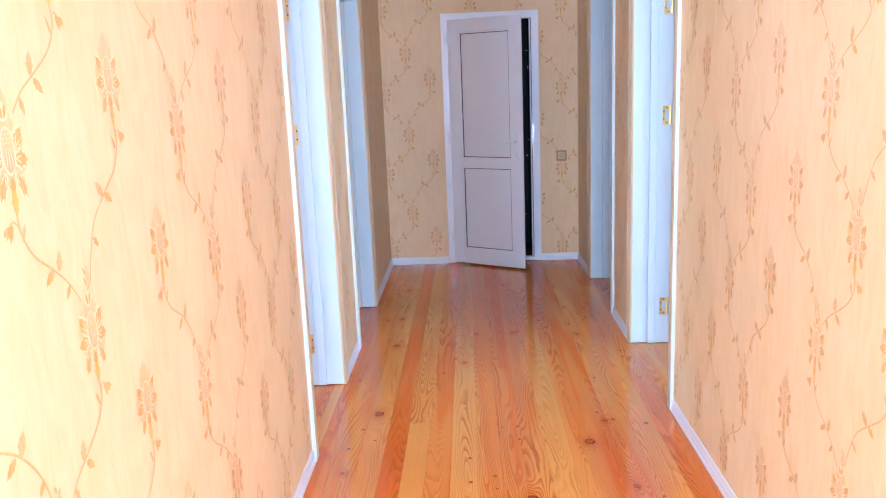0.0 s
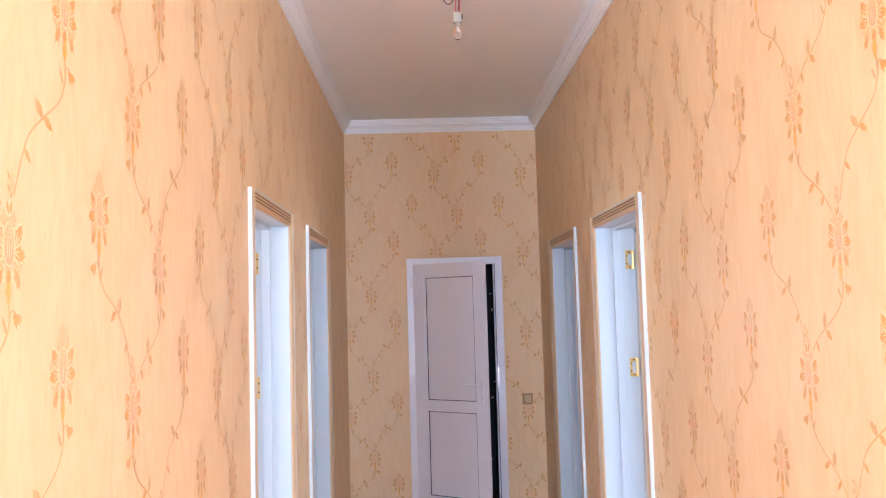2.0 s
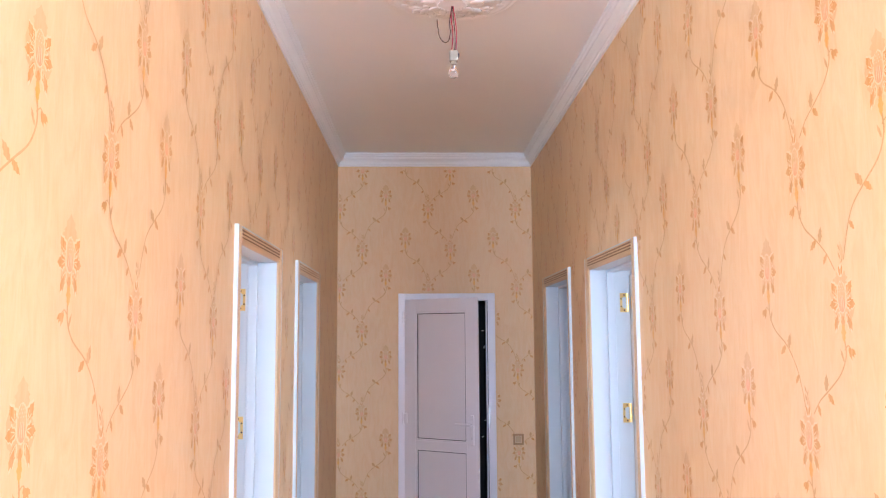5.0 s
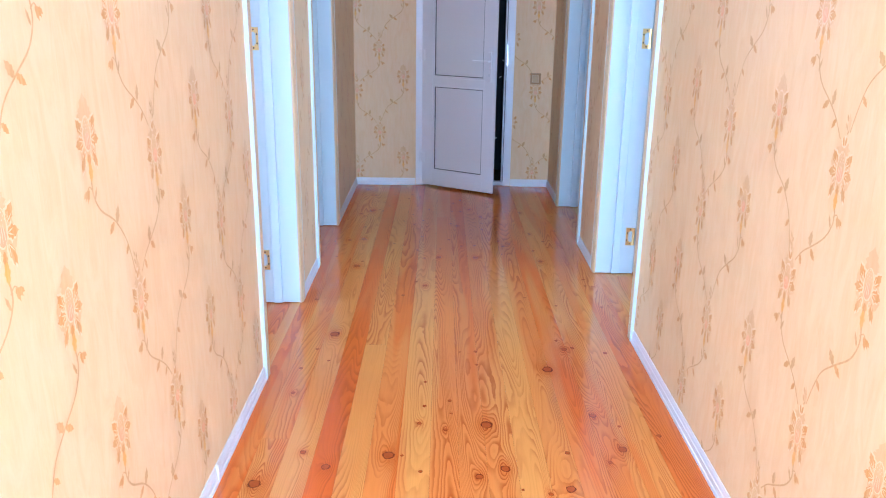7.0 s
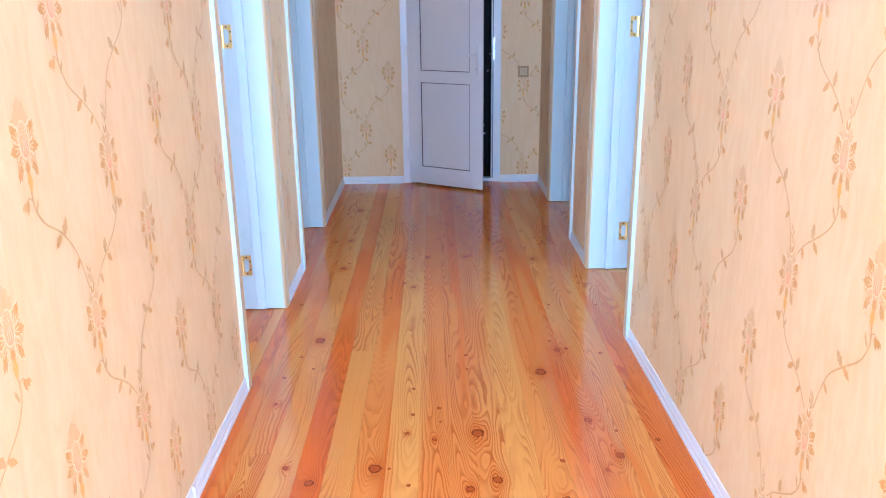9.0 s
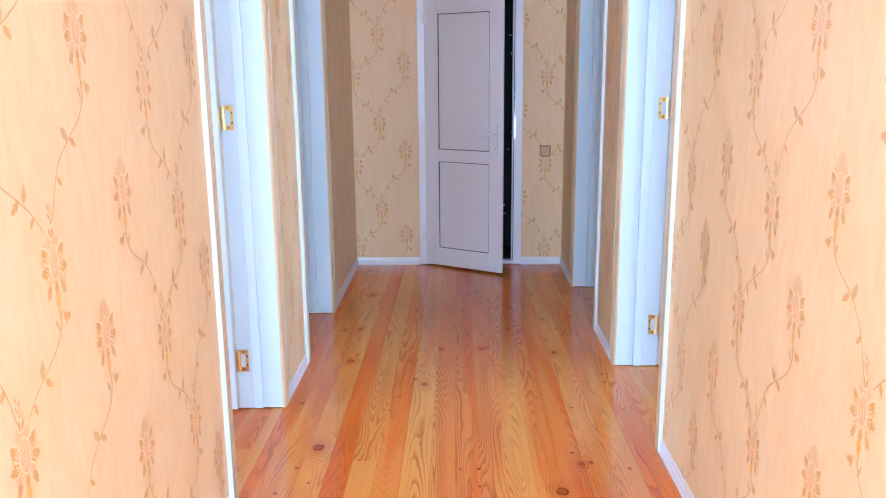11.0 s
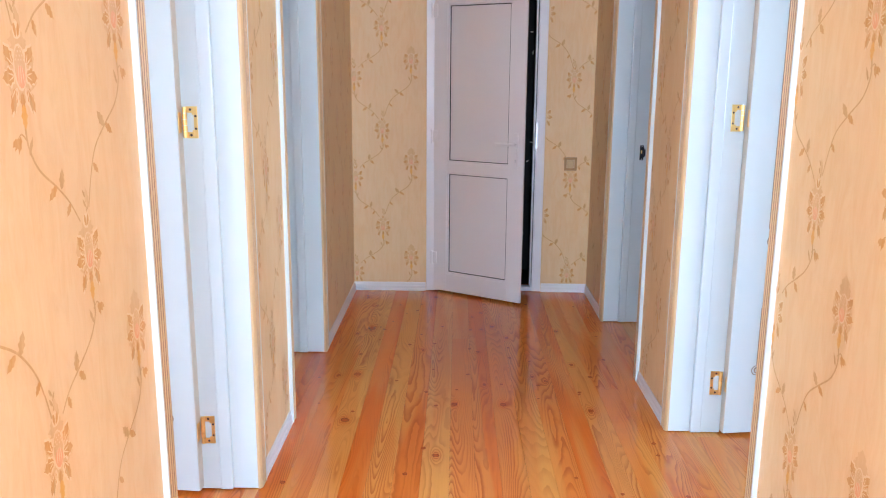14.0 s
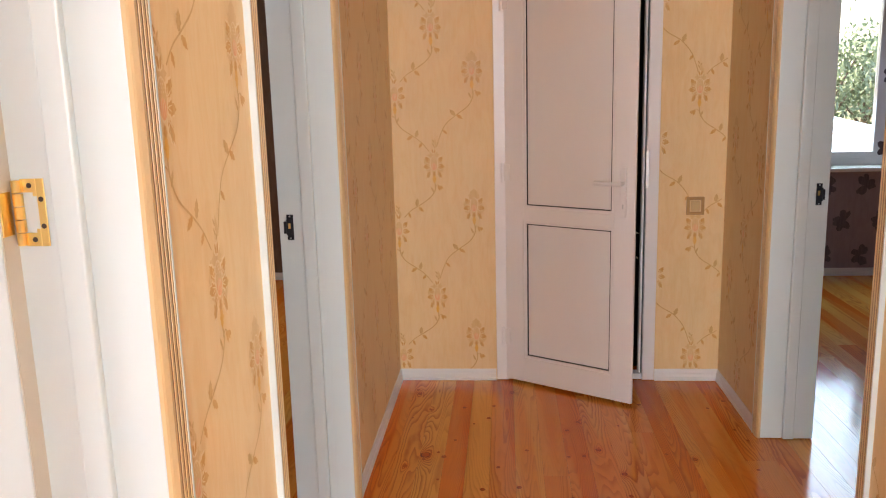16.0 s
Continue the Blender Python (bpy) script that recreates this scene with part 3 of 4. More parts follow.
for key, hs in (("L1", (0.225, 1.268, 1.842)), ("R1", (0.218, 1.270, 1.840))):
    x, s, y0, y1 = DOORS[key]
    for z in hs:
        hinge(x, s, y1 - 0.008, z, *((0.138, 0.192, 3.842) if s < 0 else (0.152, 0.212, 4.366)))
inner_door("white lacquered door with taupe scroll ornament, standing open", pose(XR + 0.212, 4.366, 0, 0, 0, 8), 0.86, False)
inner_door("white lacquered door with taupe scroll ornament, standing open", pose(XL - 0.192, 3.842, 0, 0, 0, -4), 0.78, True, 0.020)


def strike(x, s, y, z):
    b = Build()
    xa = x + s * 0.168
    b.box((xa - 0.011, y - 0.0025, z - 0.042), (xa + 0.011, y, z + 0.042), "black", 0.001)
    b.box((xa + s * 0.004 - 0.008, y - 0.0045, z - 0.026), (xa + s * 0.004 + 0.010, y - 0.002, z + 0.026), "black", 0.001)
    p, q = sorted((xa + s * 0.011, xa + s * 0.020))
    b.box((p, y - 0.009, z - 0.020), (q, y - 0.001, z + 0.020), "black", 0.0015)
    b.box((xa - 0.006, y - 0.0052, z - 0.004), (xa + 0.002, y - 0.0044, z + 0.014), "brass")
    for v in (-0.036, 0.036):
        b.tube((xa, y - 0.0034, z + v), (xa, y - 0.002, z + v), 0.003, "steel", 8)
    tagged(b.make("strike_plate"), "black metal lock strike plate on the lining", "lock plate", "strike plates")


strike(XL, -1, DOORS["L2"][3] - 0.0045, 1.0)
strike(XR, 1, DOORS["R2"][3] - 0.0045, 1.0)


# ---- end door: white plastic, ajar ----
def end_door():
    fx0, fx1, ft, fw = -0.147, 0.619, 2.005, 0.058
    fr = Build()
    y0, y1 = YF - 0.012, YF + 0.06
    fr.box((fx0, y0, 0.004), (fx0 + fw, y1, ft), "pvc", 0.003)
    fr.box((fx1 - fw, y0, 0.004), (fx1, y1, ft), "pvc", 0.003)
    fr.box((fx0 + fw - 0.001, y0 + 0.0005, ft - fw), (fx1 - fw + 0.001, y1, ft - 0.0005), "pvc", 0.003)
    fr.box((fx0 + fw - 0.001, y0 + 0.012, 0.004), (fx1 - fw + 0.001, y1, 0.032), "pvc", 0.003)
    frame_ob = tagged(fr.make("door_1"), "white plastic frame of the end door", "door frame", kind="structure")
    g = Build()
    g.box((fx1 - fw - 0.004, y0 + 0.020, 0.03), (fx1 - fw + 0.0005, y0 + 0.026, ft - fw), "gasket")
    g.box((fx1 - fw - 0.014, y0 + 0.030, 0.032), (fx1 - fw + 0.0005, y1 - 0.002, ft - fw), "pvc", 0.002)
    g.make("rebate", frame_ob)
    k = Build()
    k.box((fx1 - fw - 0.003, y0 + 0.002, 0.955), (fx1 - fw + 0.012, y0 - 0.0012, 1.125), "steel", 0.001)
    k.make("lock_keep", frame_ob)
    # leaf
    ang = -31.4
    root = tagged(empty("end_door", pose(-0.098, YF - 0.018, 0, 0, 0, ang)), "white plastic two-panel door, ajar into the corridor", "door")
    W, H, T = 0.650, 1.955, 0.058
    b = Build()
    st, z1, z2, z3 = 0.098, 0.135, 0.812, 0.872
    top = H - 0.098
    y = 0.0
    F = 0.017
    b.box((0, y, 0.016), (st, y + F, H), "pvc", 0.004)
    b.box((W - st, y, 0.016), (W, y + F, H), "pvc", 0.004)
    b.box((0.020, y + F - 0.004, 0.036), (st - 0.001, y + T, H - 0.02), "pvc", 0.002)
    b.box((W - st + 0.001, y + F - 0.004, 0.036), (W - 0.022, y + T, H - 0.02), "pvc", 0.002)
    for za, zb in ((0.016, z1), (z2, z3), (top, H)):
        b.box((st - 0.001, y + 0.0006, za + 0.0004), (W - st + 0.001, y + 0.045, zb), "pvc", 0.003)
    b.make("leaf_frame", root)
    for za, zb in ((z1, z2), (z3, top)):
        p = Build()
        p.box((st - 0.004, y + 0.016, za - 0.004), (W - st + 0.004, y + 0.040, zb + 0.004), "pvc_panel")
        p.make("panel", root)
        bead = Build()
        w = 0.014
        for a2, b2 in (((st - 0.002, za), (st + w, zb)), ((W - st - w, za), (W - st + 0.002, zb)), ((st, za - 0.002), (W - st, za + w)), ((st, zb - w), (W - st, zb + 0.002))):
            bead.box((a2[0], y + 0.004, a2[1]), (b2[0], y + 0.020, b2[1]), "pvc", 0.004)
        bead.make("glazing_bead", root)
        gk = Build()
        e = 0.0045
        u0, u1, v0, v1 = st + w, W - st - w, za + w, zb - w
        for a2, b2 in (((u0 - 0.001, v0), (u0 + e, v1)), ((u1 - e, v0), (u1 + 0.001, v1)), ((u0, v0 - 0.001), (u1, v0 + e)), ((u0, v1 - e), (u1, v1 + 0.001))):
            gk.box((a2[0], y + 0.011, a2[1]), (b2[0], y + 0.0165, b2[1]), "gasket")
        gk.make("gasket", root)
    hd = Build()
    hx = W - 0.052
    hd.box((hx - 0.0145, y - 0.011, 0.862), (hx + 0.0145, y + 0.001, 1.082), "pvc", 0.004)
    hd.tube((hx, y - 0.008, 1.012), (hx, y - 0.048, 1.012), 0.009, "pvc", 14)
    hd.box((hx - 0.125, y - 0.054, 1.003), (hx + 0.010, y - 0.040, 1.021), "pvc", 0.006)
    hd.box((hx - 0.003, y - 0.0125, 0.902), (hx + 0.003, y - 0.0105, 0.922), "steel", 0.001)
    hd.make("handle", root)
    lk = Build()
    lk.box((W - 0.0225, y + 0.024, 0.25), (W - 0.0208, y + 0.042, 1.75), "steel")
    lk.box((W - 0.0222, y + 0.0172, 0.04), (W - 0.014, y + 0.0225, 1.93), "gasket")
    lk.make("lock_strip", root)
    hg = Build()
    for z in (0.235, 1.035, 1.815):
        hg.tube((-0.012, y - 0.004, z - 0.045), (-0.012, y - 0.004, z + 0.045), 0.0085, "pvc", 12)
        hg.box((-0.012, y - 0.006, z - 0.038), (0.026, y + 0.002, z + 0.038), "pvc", 0.002)
    hg.make("hinge", root)


end_door()


def light_switch(x, z):
    root = tagged(empty("light_switch", pose(x, YF, z)), "beige plastic single light switch on the wallpaper", "light switch")
    b = Build()
    for a2, b2 in (((-0.041, -0.043), (-0.026, 0.043)), ((0.026, -0.043), (0.041, 0.043)), ((-0.027, 0.028), (0.027, 0.043)), ((-0.027, -0.043), (0.027, -0.028))):
        b.box((a2[0], -0.010, a2[1]), (b2[0], 0.0, b2[1]), "beige", 0.003)
    b.make("plate", root)
    q = Build()
    q.box((-0.0255, -0.0085, -0.0275), (0.0255, -0.001, 0.0275), "beige_light", 0.002)
    q.make("inner_frame", root)
    k = Build()
    k.box((-0.021, -0.012, -0.023), (0.021, -0.003, 0.023), "beige_dark", 0.003)
    k.make("rocker", root)


light_switch(0.791, 0.862)


# ---- ceiling rose, wires and bulb ----
RX, RY = 0.170, 3.49
def ceiling_rose():
    root = tagged(empty("ceiling_rose", pose(RX, RY, CEIL)), "white moulded plaster ceiling rose with acanthus relief", "ceiling rose")
    b = Build()
    b.lathe((0, 0, 0), [(0.292, 0.0), (0.292, -0.005), (0.286, -0.010), (0.277, -0.011), (0.272, -0.008), (0.264, -0.013), (0.254, -0.015), (0.246, -0.012),
                        (0.238, -0.011), (0.19, -0.020), (0.11, -0.034), (0.075, -0.040), (0.070, -0.045), (0.052, -0.051), (0.045, -0.048), (0.02, -0.053), (0.008, -0.054), (0.0, -0.054)], "cornice", 64)
    b.make("disc", root, True)
    r = Build()
    for i in range(8):
        a = 2 * math.pi * i / 8
        for k, (rr, off, sz, tw) in enumerate(((0.10, 0, (0.030, 0.017, 0.012), 0), (0.145, 0, (0.034, 0.020, 0.016), 0), (0.185, 0.05, (0.030, 0.013, 0.012), 0.6), (0.185, -0.05, (0.030, 0.013, 0.012), -0.6),
                                                  (0.215, 0.0, (0.024, 0.012, 0.013), 0), (0.205, 0.16, (0.022, 0.010, 0.010), 1.3), (0.205, -0.16, (0.022, 0.010, 0.010), -1.3),
                                                  (0.165, 0.22, (0.026, 0.009, 0.010), 0.9), (0.165, -0.22, (0.026, 0.009, 0.010), -0.9), (0.125, 0.30, (0.014, 0.014, 0.012), 0), (0.225, 0.36, (0.016, 0.013, 0.012), 0))):
            aa = a + off
            r.blob((rr * math.cos(aa), rr * math.sin(aa), -0.010 - 0.185 * (0.246 - rr)), (sz[0] * 1.3, sz[1] * 1.35, sz[2] * 0.36), "cornice", 8, Matrix.Rotation(aa + tw, 4, "Z"))
    for i in range(24):
        a = 2 * math.pi * i / 24
        r.blob((0.062 * math.cos(a), 0.062 * math.sin(a), -0.049), (0.006, 0.005, 0.003), "cornice", 6)
    r.make("acanthus_relief", root, True)


ceiling_rose()


def wire(name, pts, r, m, parent):
    cu = bpy.data.curves.new(name, "CURVE")
    cu.dimensions, cu.bevel_depth, cu.bevel_resolution, cu.resolution_u = "3D", r, 2, 8
    sp = cu.splines.new("BEZIER")
    sp.bezier_points.add(len(pts) - 1)
    for bp, p in zip(sp.bezier_points, pts):
        bp.co, bp.handle_left_type, bp.handle_right_type = p, "AUTO", "AUTO"
    cu.materials.append(M[m])
    ob = new(name, cu)
    ob.parent = parent
    return ob


def hanging_bulb():
    root = tagged(empty("hanging_bulb", pose(RX, RY, CEIL)), "bare clear bulb in a ceramic holder hanging on red wires", "light bulb")
    zs = -0.255
    wire("red_wire", [(-0.002, 0, -0.050), (-0.006, 0.003, -0.10), (0.001, 0, -0.17), (-0.004, 0, zs)], 0.0022, "red", root)
    wire("red_wire", [(0.002, 0.002, -0.050), (0.008, 0, -0.09), (0.017, 0.002, -0.17), (0.014, 0, zs)], 0.0022, "red", root)
    wire("dark_wire", [(0.0, 0.003, -0.050), (0.005, 0.004, -0.11), (0.011, 0.002, -0.20), (0.009, 0, zs)], 0.0020, "dark_wire", root)
    wire("loose_wire", [(-0.001, 0.0, -0.050), (-0.006, 0, -0.08), (-0.013, 0.001, -0.135), (-0.010, 0, -0.175), (-0.028, 0, -0.215), (-0.050, 0, -0.200), (-0.062, 0, -0.15), (-0.066, 0, -0.115)], 0.0020, "dark_wire", root)
    b = Build()
    b.box((-0.014, -0.016, zs - 0.045), (0.022, 0.016, zs + 0.002), "holder", 0.004)
    b.tube((0.004, 0, zs - 0.058), (0.004, 0, zs - 0.044), 0.0115, "holder", 16)
    b.box((0.020, -0.006, zs - 0.026), (0.028, 0.006, zs - 0.006), "black", 0.002)
    b.make("holder", root)
    g = Build()
    g.lathe((0.004, 0, zs - 0.058), [(0.010, 0.0), (0.0105, -0.010), (0.016, -0.021), (0.020, -0.034), (0.019, -0.046), (0.0125, -0.056), (0.0, -0.061)], "glass", 20)
    g.make("glass_envelope", root, True)
    k = Build()
    k.tube((0.004, 0, zs - 0.059), (0.004, 0, zs - 0.078), 0.0030, "ceramic", 8)
    k.tube((-0.004, 0, zs - 0.081), (0.012, 0, zs - 0.081), 0.0010, "steel", 6)
    k.make("stem", root)


hanging_bulb()


# ---- windows and what lies outside ----
def window(name, label, x0, x1, y, z0, z1, sill, mullion=0.0):
    """A plastic window in a wall along x, its frame at y; opens south."""
    root = tagged(empty(name, pose((x0 + x1) / 2, y, z0)), label, "window", kind="structure")
    hw, h, w = (x1 - x0) / 2, z1 - z0, 0.055
    b = Build()
    for a2, b2 in (((-hw, 0), (-hw + w, h)), ((hw - w, 0), (hw, h)), ((-hw + w, 0), (hw - w, w)), ((-hw + w, h - w), (hw - w, h))):
        b.box((a2[0], 0.0, a2[1]), (b2[0], 0.06, b2[1]), "pvc", 0.003)
    for a2, b2 in (((-hw + w, w), (-hw + w + 0.045, h - w)), ((hw - w - 0.045, w), (hw - w, h - w)), ((-hw + w, w), (hw - w, w + 0.045)), ((-hw + w, h - w - 0.045), (hw - w, h - w))):
        b.box((a2[0], -0.014, a2[1]), (b2[0], 0.045, b2[1]), "pvc", 0.003)
    if mullion:
        b.box((mullion - 0.045, -0.013, w - 0.001), (mullion + 0.045, 0.044, h - w + 0.001), "pvc", 0.003)
    b.make("frame", root)
    for p, q in ((-hw + w + 0.04, mullion - 0.04), (mullion + 0.04, hw - w - 0.04)) if mullion else ((-hw + w + 0.04, hw - w - 0.04),):
        g = Build()
        g.box((p, 0.020, w + 0.04), (q, 0.026, h - w - 0.04), "glass")
        g.make("pane", root).visible_shadow = False
    if sill:
        s2 = Build()
        s2.box((-hw - 0.02, -0.19, -0.030), (hw + 0.02, 0.01, -0.002), "pvc", 0.006)
        s2.make("sill", root)
    return root


window("window_1", "white plastic window above a white sill, garden outside", WX0, WX1, ROOM_N + 0.15, 0.80, 2.25, True, 2.64 - (WX0 + WX1) / 2)
window("window_2", "white plastic window of the west room", -3.9, -2.7, ROOM_N + 0.15, 0.85, 2.2, True)
window("window_3", "unseen tall white plastic window of the hall", HX0 + 0.15, HX0 + 1.55, YB - 0.15, 0.6, 2.6, False)
window("window_4", "unseen tall white plastic window of the hall", HX1 - 1.55, HX1 - 0.15, YB - 0.15, 0.6, 2.6, False)

# made-up middle window that holds the fill lamp for the corridor's far end
window("added_window_5", "unseen tall white plastic window of the hall", -0.40, 0.70, YB - 0.15, 0.6, 2.6, False)

g = Build()
g.poly([(-400, -400, -0.5), (400, -400, -0.5), (400, 400, -0.5), (-400, 400, -0.5)], [(0, 1, 2, 3)], "soil")
tagged(g.make("ground"), "dry garden ground with sparse grass", "ground", kind="structure")


def tree(x, y, h, seed):
    rng = random.Random(seed)
    root = tagged(empty("garden_tree", pose(x, y, -0.5)), "leafy green garden tree outside the window", "tree", "garden trees")
    b = Build()
    tips = []
    b.tube((0, 0, 0), (0.1, 0, h * 0.35), 0.11, "bark", 8, 0.075)
    for i in range(7):
        a = i * 2.4 + rng.random()
        p = (0.1, 0, h * (0.22 + 0.02 * i))
        q = (0.1 + math.cos(a) * h * 0.24, math.sin(a) * h * 0.24, h * (0.45 + 0.07 * i))
        b.tube(p, q, 0.045, "bark", 6, 0.015)
        tips.append(q)
    b.make("trunk", root)
    lv = Build()
    for _ in range(1500):
        q = rng.choice(tips)
        c0 = Vector(q) + Vector((rng.gauss(0, 0.34), rng.gauss(0, 0.34), rng.gauss(0, 0.32)))
        t = Matrix.Translation(c0) @ Euler((rng.uniform(0, 6.3), rng.uniform(0, 6.3), rng.uniform(0, 6.3))).to_matrix().to_4x4()
        k = rng.uniform(0.05, 0.10)
        lv.poly([tuple(t @ Vector(p)) for p in ((-k, 0, 0), (-0.2 * k, 0.45 * k, 0.1 * k), (k, 0, 0), (-0.2 * k, -0.45 * k, 0.1 * k))], [(0, 1, 2, 3)], "foliage")
    tagged(lv.make("leaves", root, fix=False), kind="stuff")


for i, (x, y, h) in enumerate(((4.6, 19.0, 2.6), (6.4, 20.6, 2.9), (8.2, 22.5, 3.0), (5.6, 23.5, 3.2), (3.4, 21.5, 2.7), (9.6, 24.5, 3.3), (7.2, 26.0, 3.6))):
    tree(x, y, h, i)


# ---- guessed black hanging, put in for the shade behind the end door ----
def store_hanging():
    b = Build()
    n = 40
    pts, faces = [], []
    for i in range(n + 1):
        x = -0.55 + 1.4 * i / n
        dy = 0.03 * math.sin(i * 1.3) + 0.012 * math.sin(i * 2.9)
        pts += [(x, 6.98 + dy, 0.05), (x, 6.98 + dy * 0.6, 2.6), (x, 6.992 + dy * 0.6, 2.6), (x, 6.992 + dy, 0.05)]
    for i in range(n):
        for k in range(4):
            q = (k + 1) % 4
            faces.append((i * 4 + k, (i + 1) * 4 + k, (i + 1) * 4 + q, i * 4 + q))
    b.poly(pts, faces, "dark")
    root = tagged(b.make("dark_curtain", smooth=True), "guessed black hanging with pale leaves, filling the unlit gap behind the end door", "curtain")
    rng = random.Random(3)
    lf = Build()
    for i in range(22):
        x, z = rng.uniform(0.36, 0.62), rng.choice((rng.uniform(1.32, 1.75), rng.uniform(0.3, 1.9)))
        t = Matrix.Translation((x, 6.925 - 0.012 * rng.random(), z)) @ Matrix.Rotation(rng.uniform(0, 6.3), 4, "Y")
        k = rng.uniform(0.010, 0.022)
        lf.poly([tuple(t @ Vector(q)) for q in ((-k, 0, 0), (0, 0.003, 0.35 * k), (k, 0, 0), (0, 0.003, -0.35 * k), (0, -0.002, 0))], [(0, 4, 1), (1, 4, 2), (2, 4, 3), (3, 4, 0)], "ceramic")
    tagged(lf.make("pale_leaves", root, fix=False), kind="stuff")


store_hanging()


# ---- wallpaper print: vines with flower heads ----
PX, PZ = 0.703, 0.641
def ellipse(cx, cz, a, b2, rot, n=9, wob=0.12, rng=None):
    out = []
    for i in range(n):
        t = 2 * math.pi * i / n
        k = 1 + (rng.uniform(-wob, wob) if rng else 0)
        u, v = a * math.cos(t) * k, b2 * math.sin(t) * k
        out.append((cx + u * math.cos(rot) - v * math.sin(rot), cz + u * math.sin(rot) + v * math.cos(rot)))
    return out


def leaf_shape(cx, cz, ln, wd, rot, n=5):
    up = [(k / n, math.sin(math.pi * (k / n) ** 0.8) * (1 + (0.25 if k % 2 else -0.15))) for k in range(n + 1)]
    pts = [(ln * k, wd / 2 * s) for k, s in up] + [(ln * k, -wd / 2 * s) for k, s in reversed(up[1:-1])]
    return [(cx + u * math.cos(rot) - v * math.sin(rot), cz + u * math.sin(rot) + v * math.cos(rot)) for u, v in pts]


def strip(pts, w):
    """Quads along a smooth line."""
    fine = []
    n = len(pts)
    for i in range(n - 1):
        p0, p1, p2, p3 = pts[max(i - 1, 0)], pts[i], pts[i + 1], pts[min(i + 2, n - 1)]
        for k in range(4):
            t = k / 4
            fine.append(tuple(0.5 * (2 * b1 + (c1 - a1) * t + (2 * a1 - 5 * b1 + 4 * c1 - d1) * t * t + (3 * b1 - a1 - 3 * c1 + d1) * t ** 3) for a1, b1, c1, d1 in zip(p0, p1, p2, p3)))
    fine.append(pts[-1])
    quads, last = [], None
    for i, p in enumerate(fine):
        a, c2 = fine[max(i - 1, 0)], fine[min(i + 1, len(fine) - 1)]
        dx, dz = c2[0] - a[0], c2[1] - a[1]
        k = math.hypot(dx, dz) or 1
        ww = w / 2 * (1.0 - 0.35 * i / len(fine))
        e = ((p[0] - dz / k * ww, p[1] + dx / k * ww), (p[0] + dz / k * ww, p[1] - dx / k * ww))
        if last:
            quads.append([last[0], e[0], e[1], last[1]])
        last = e
    return quads


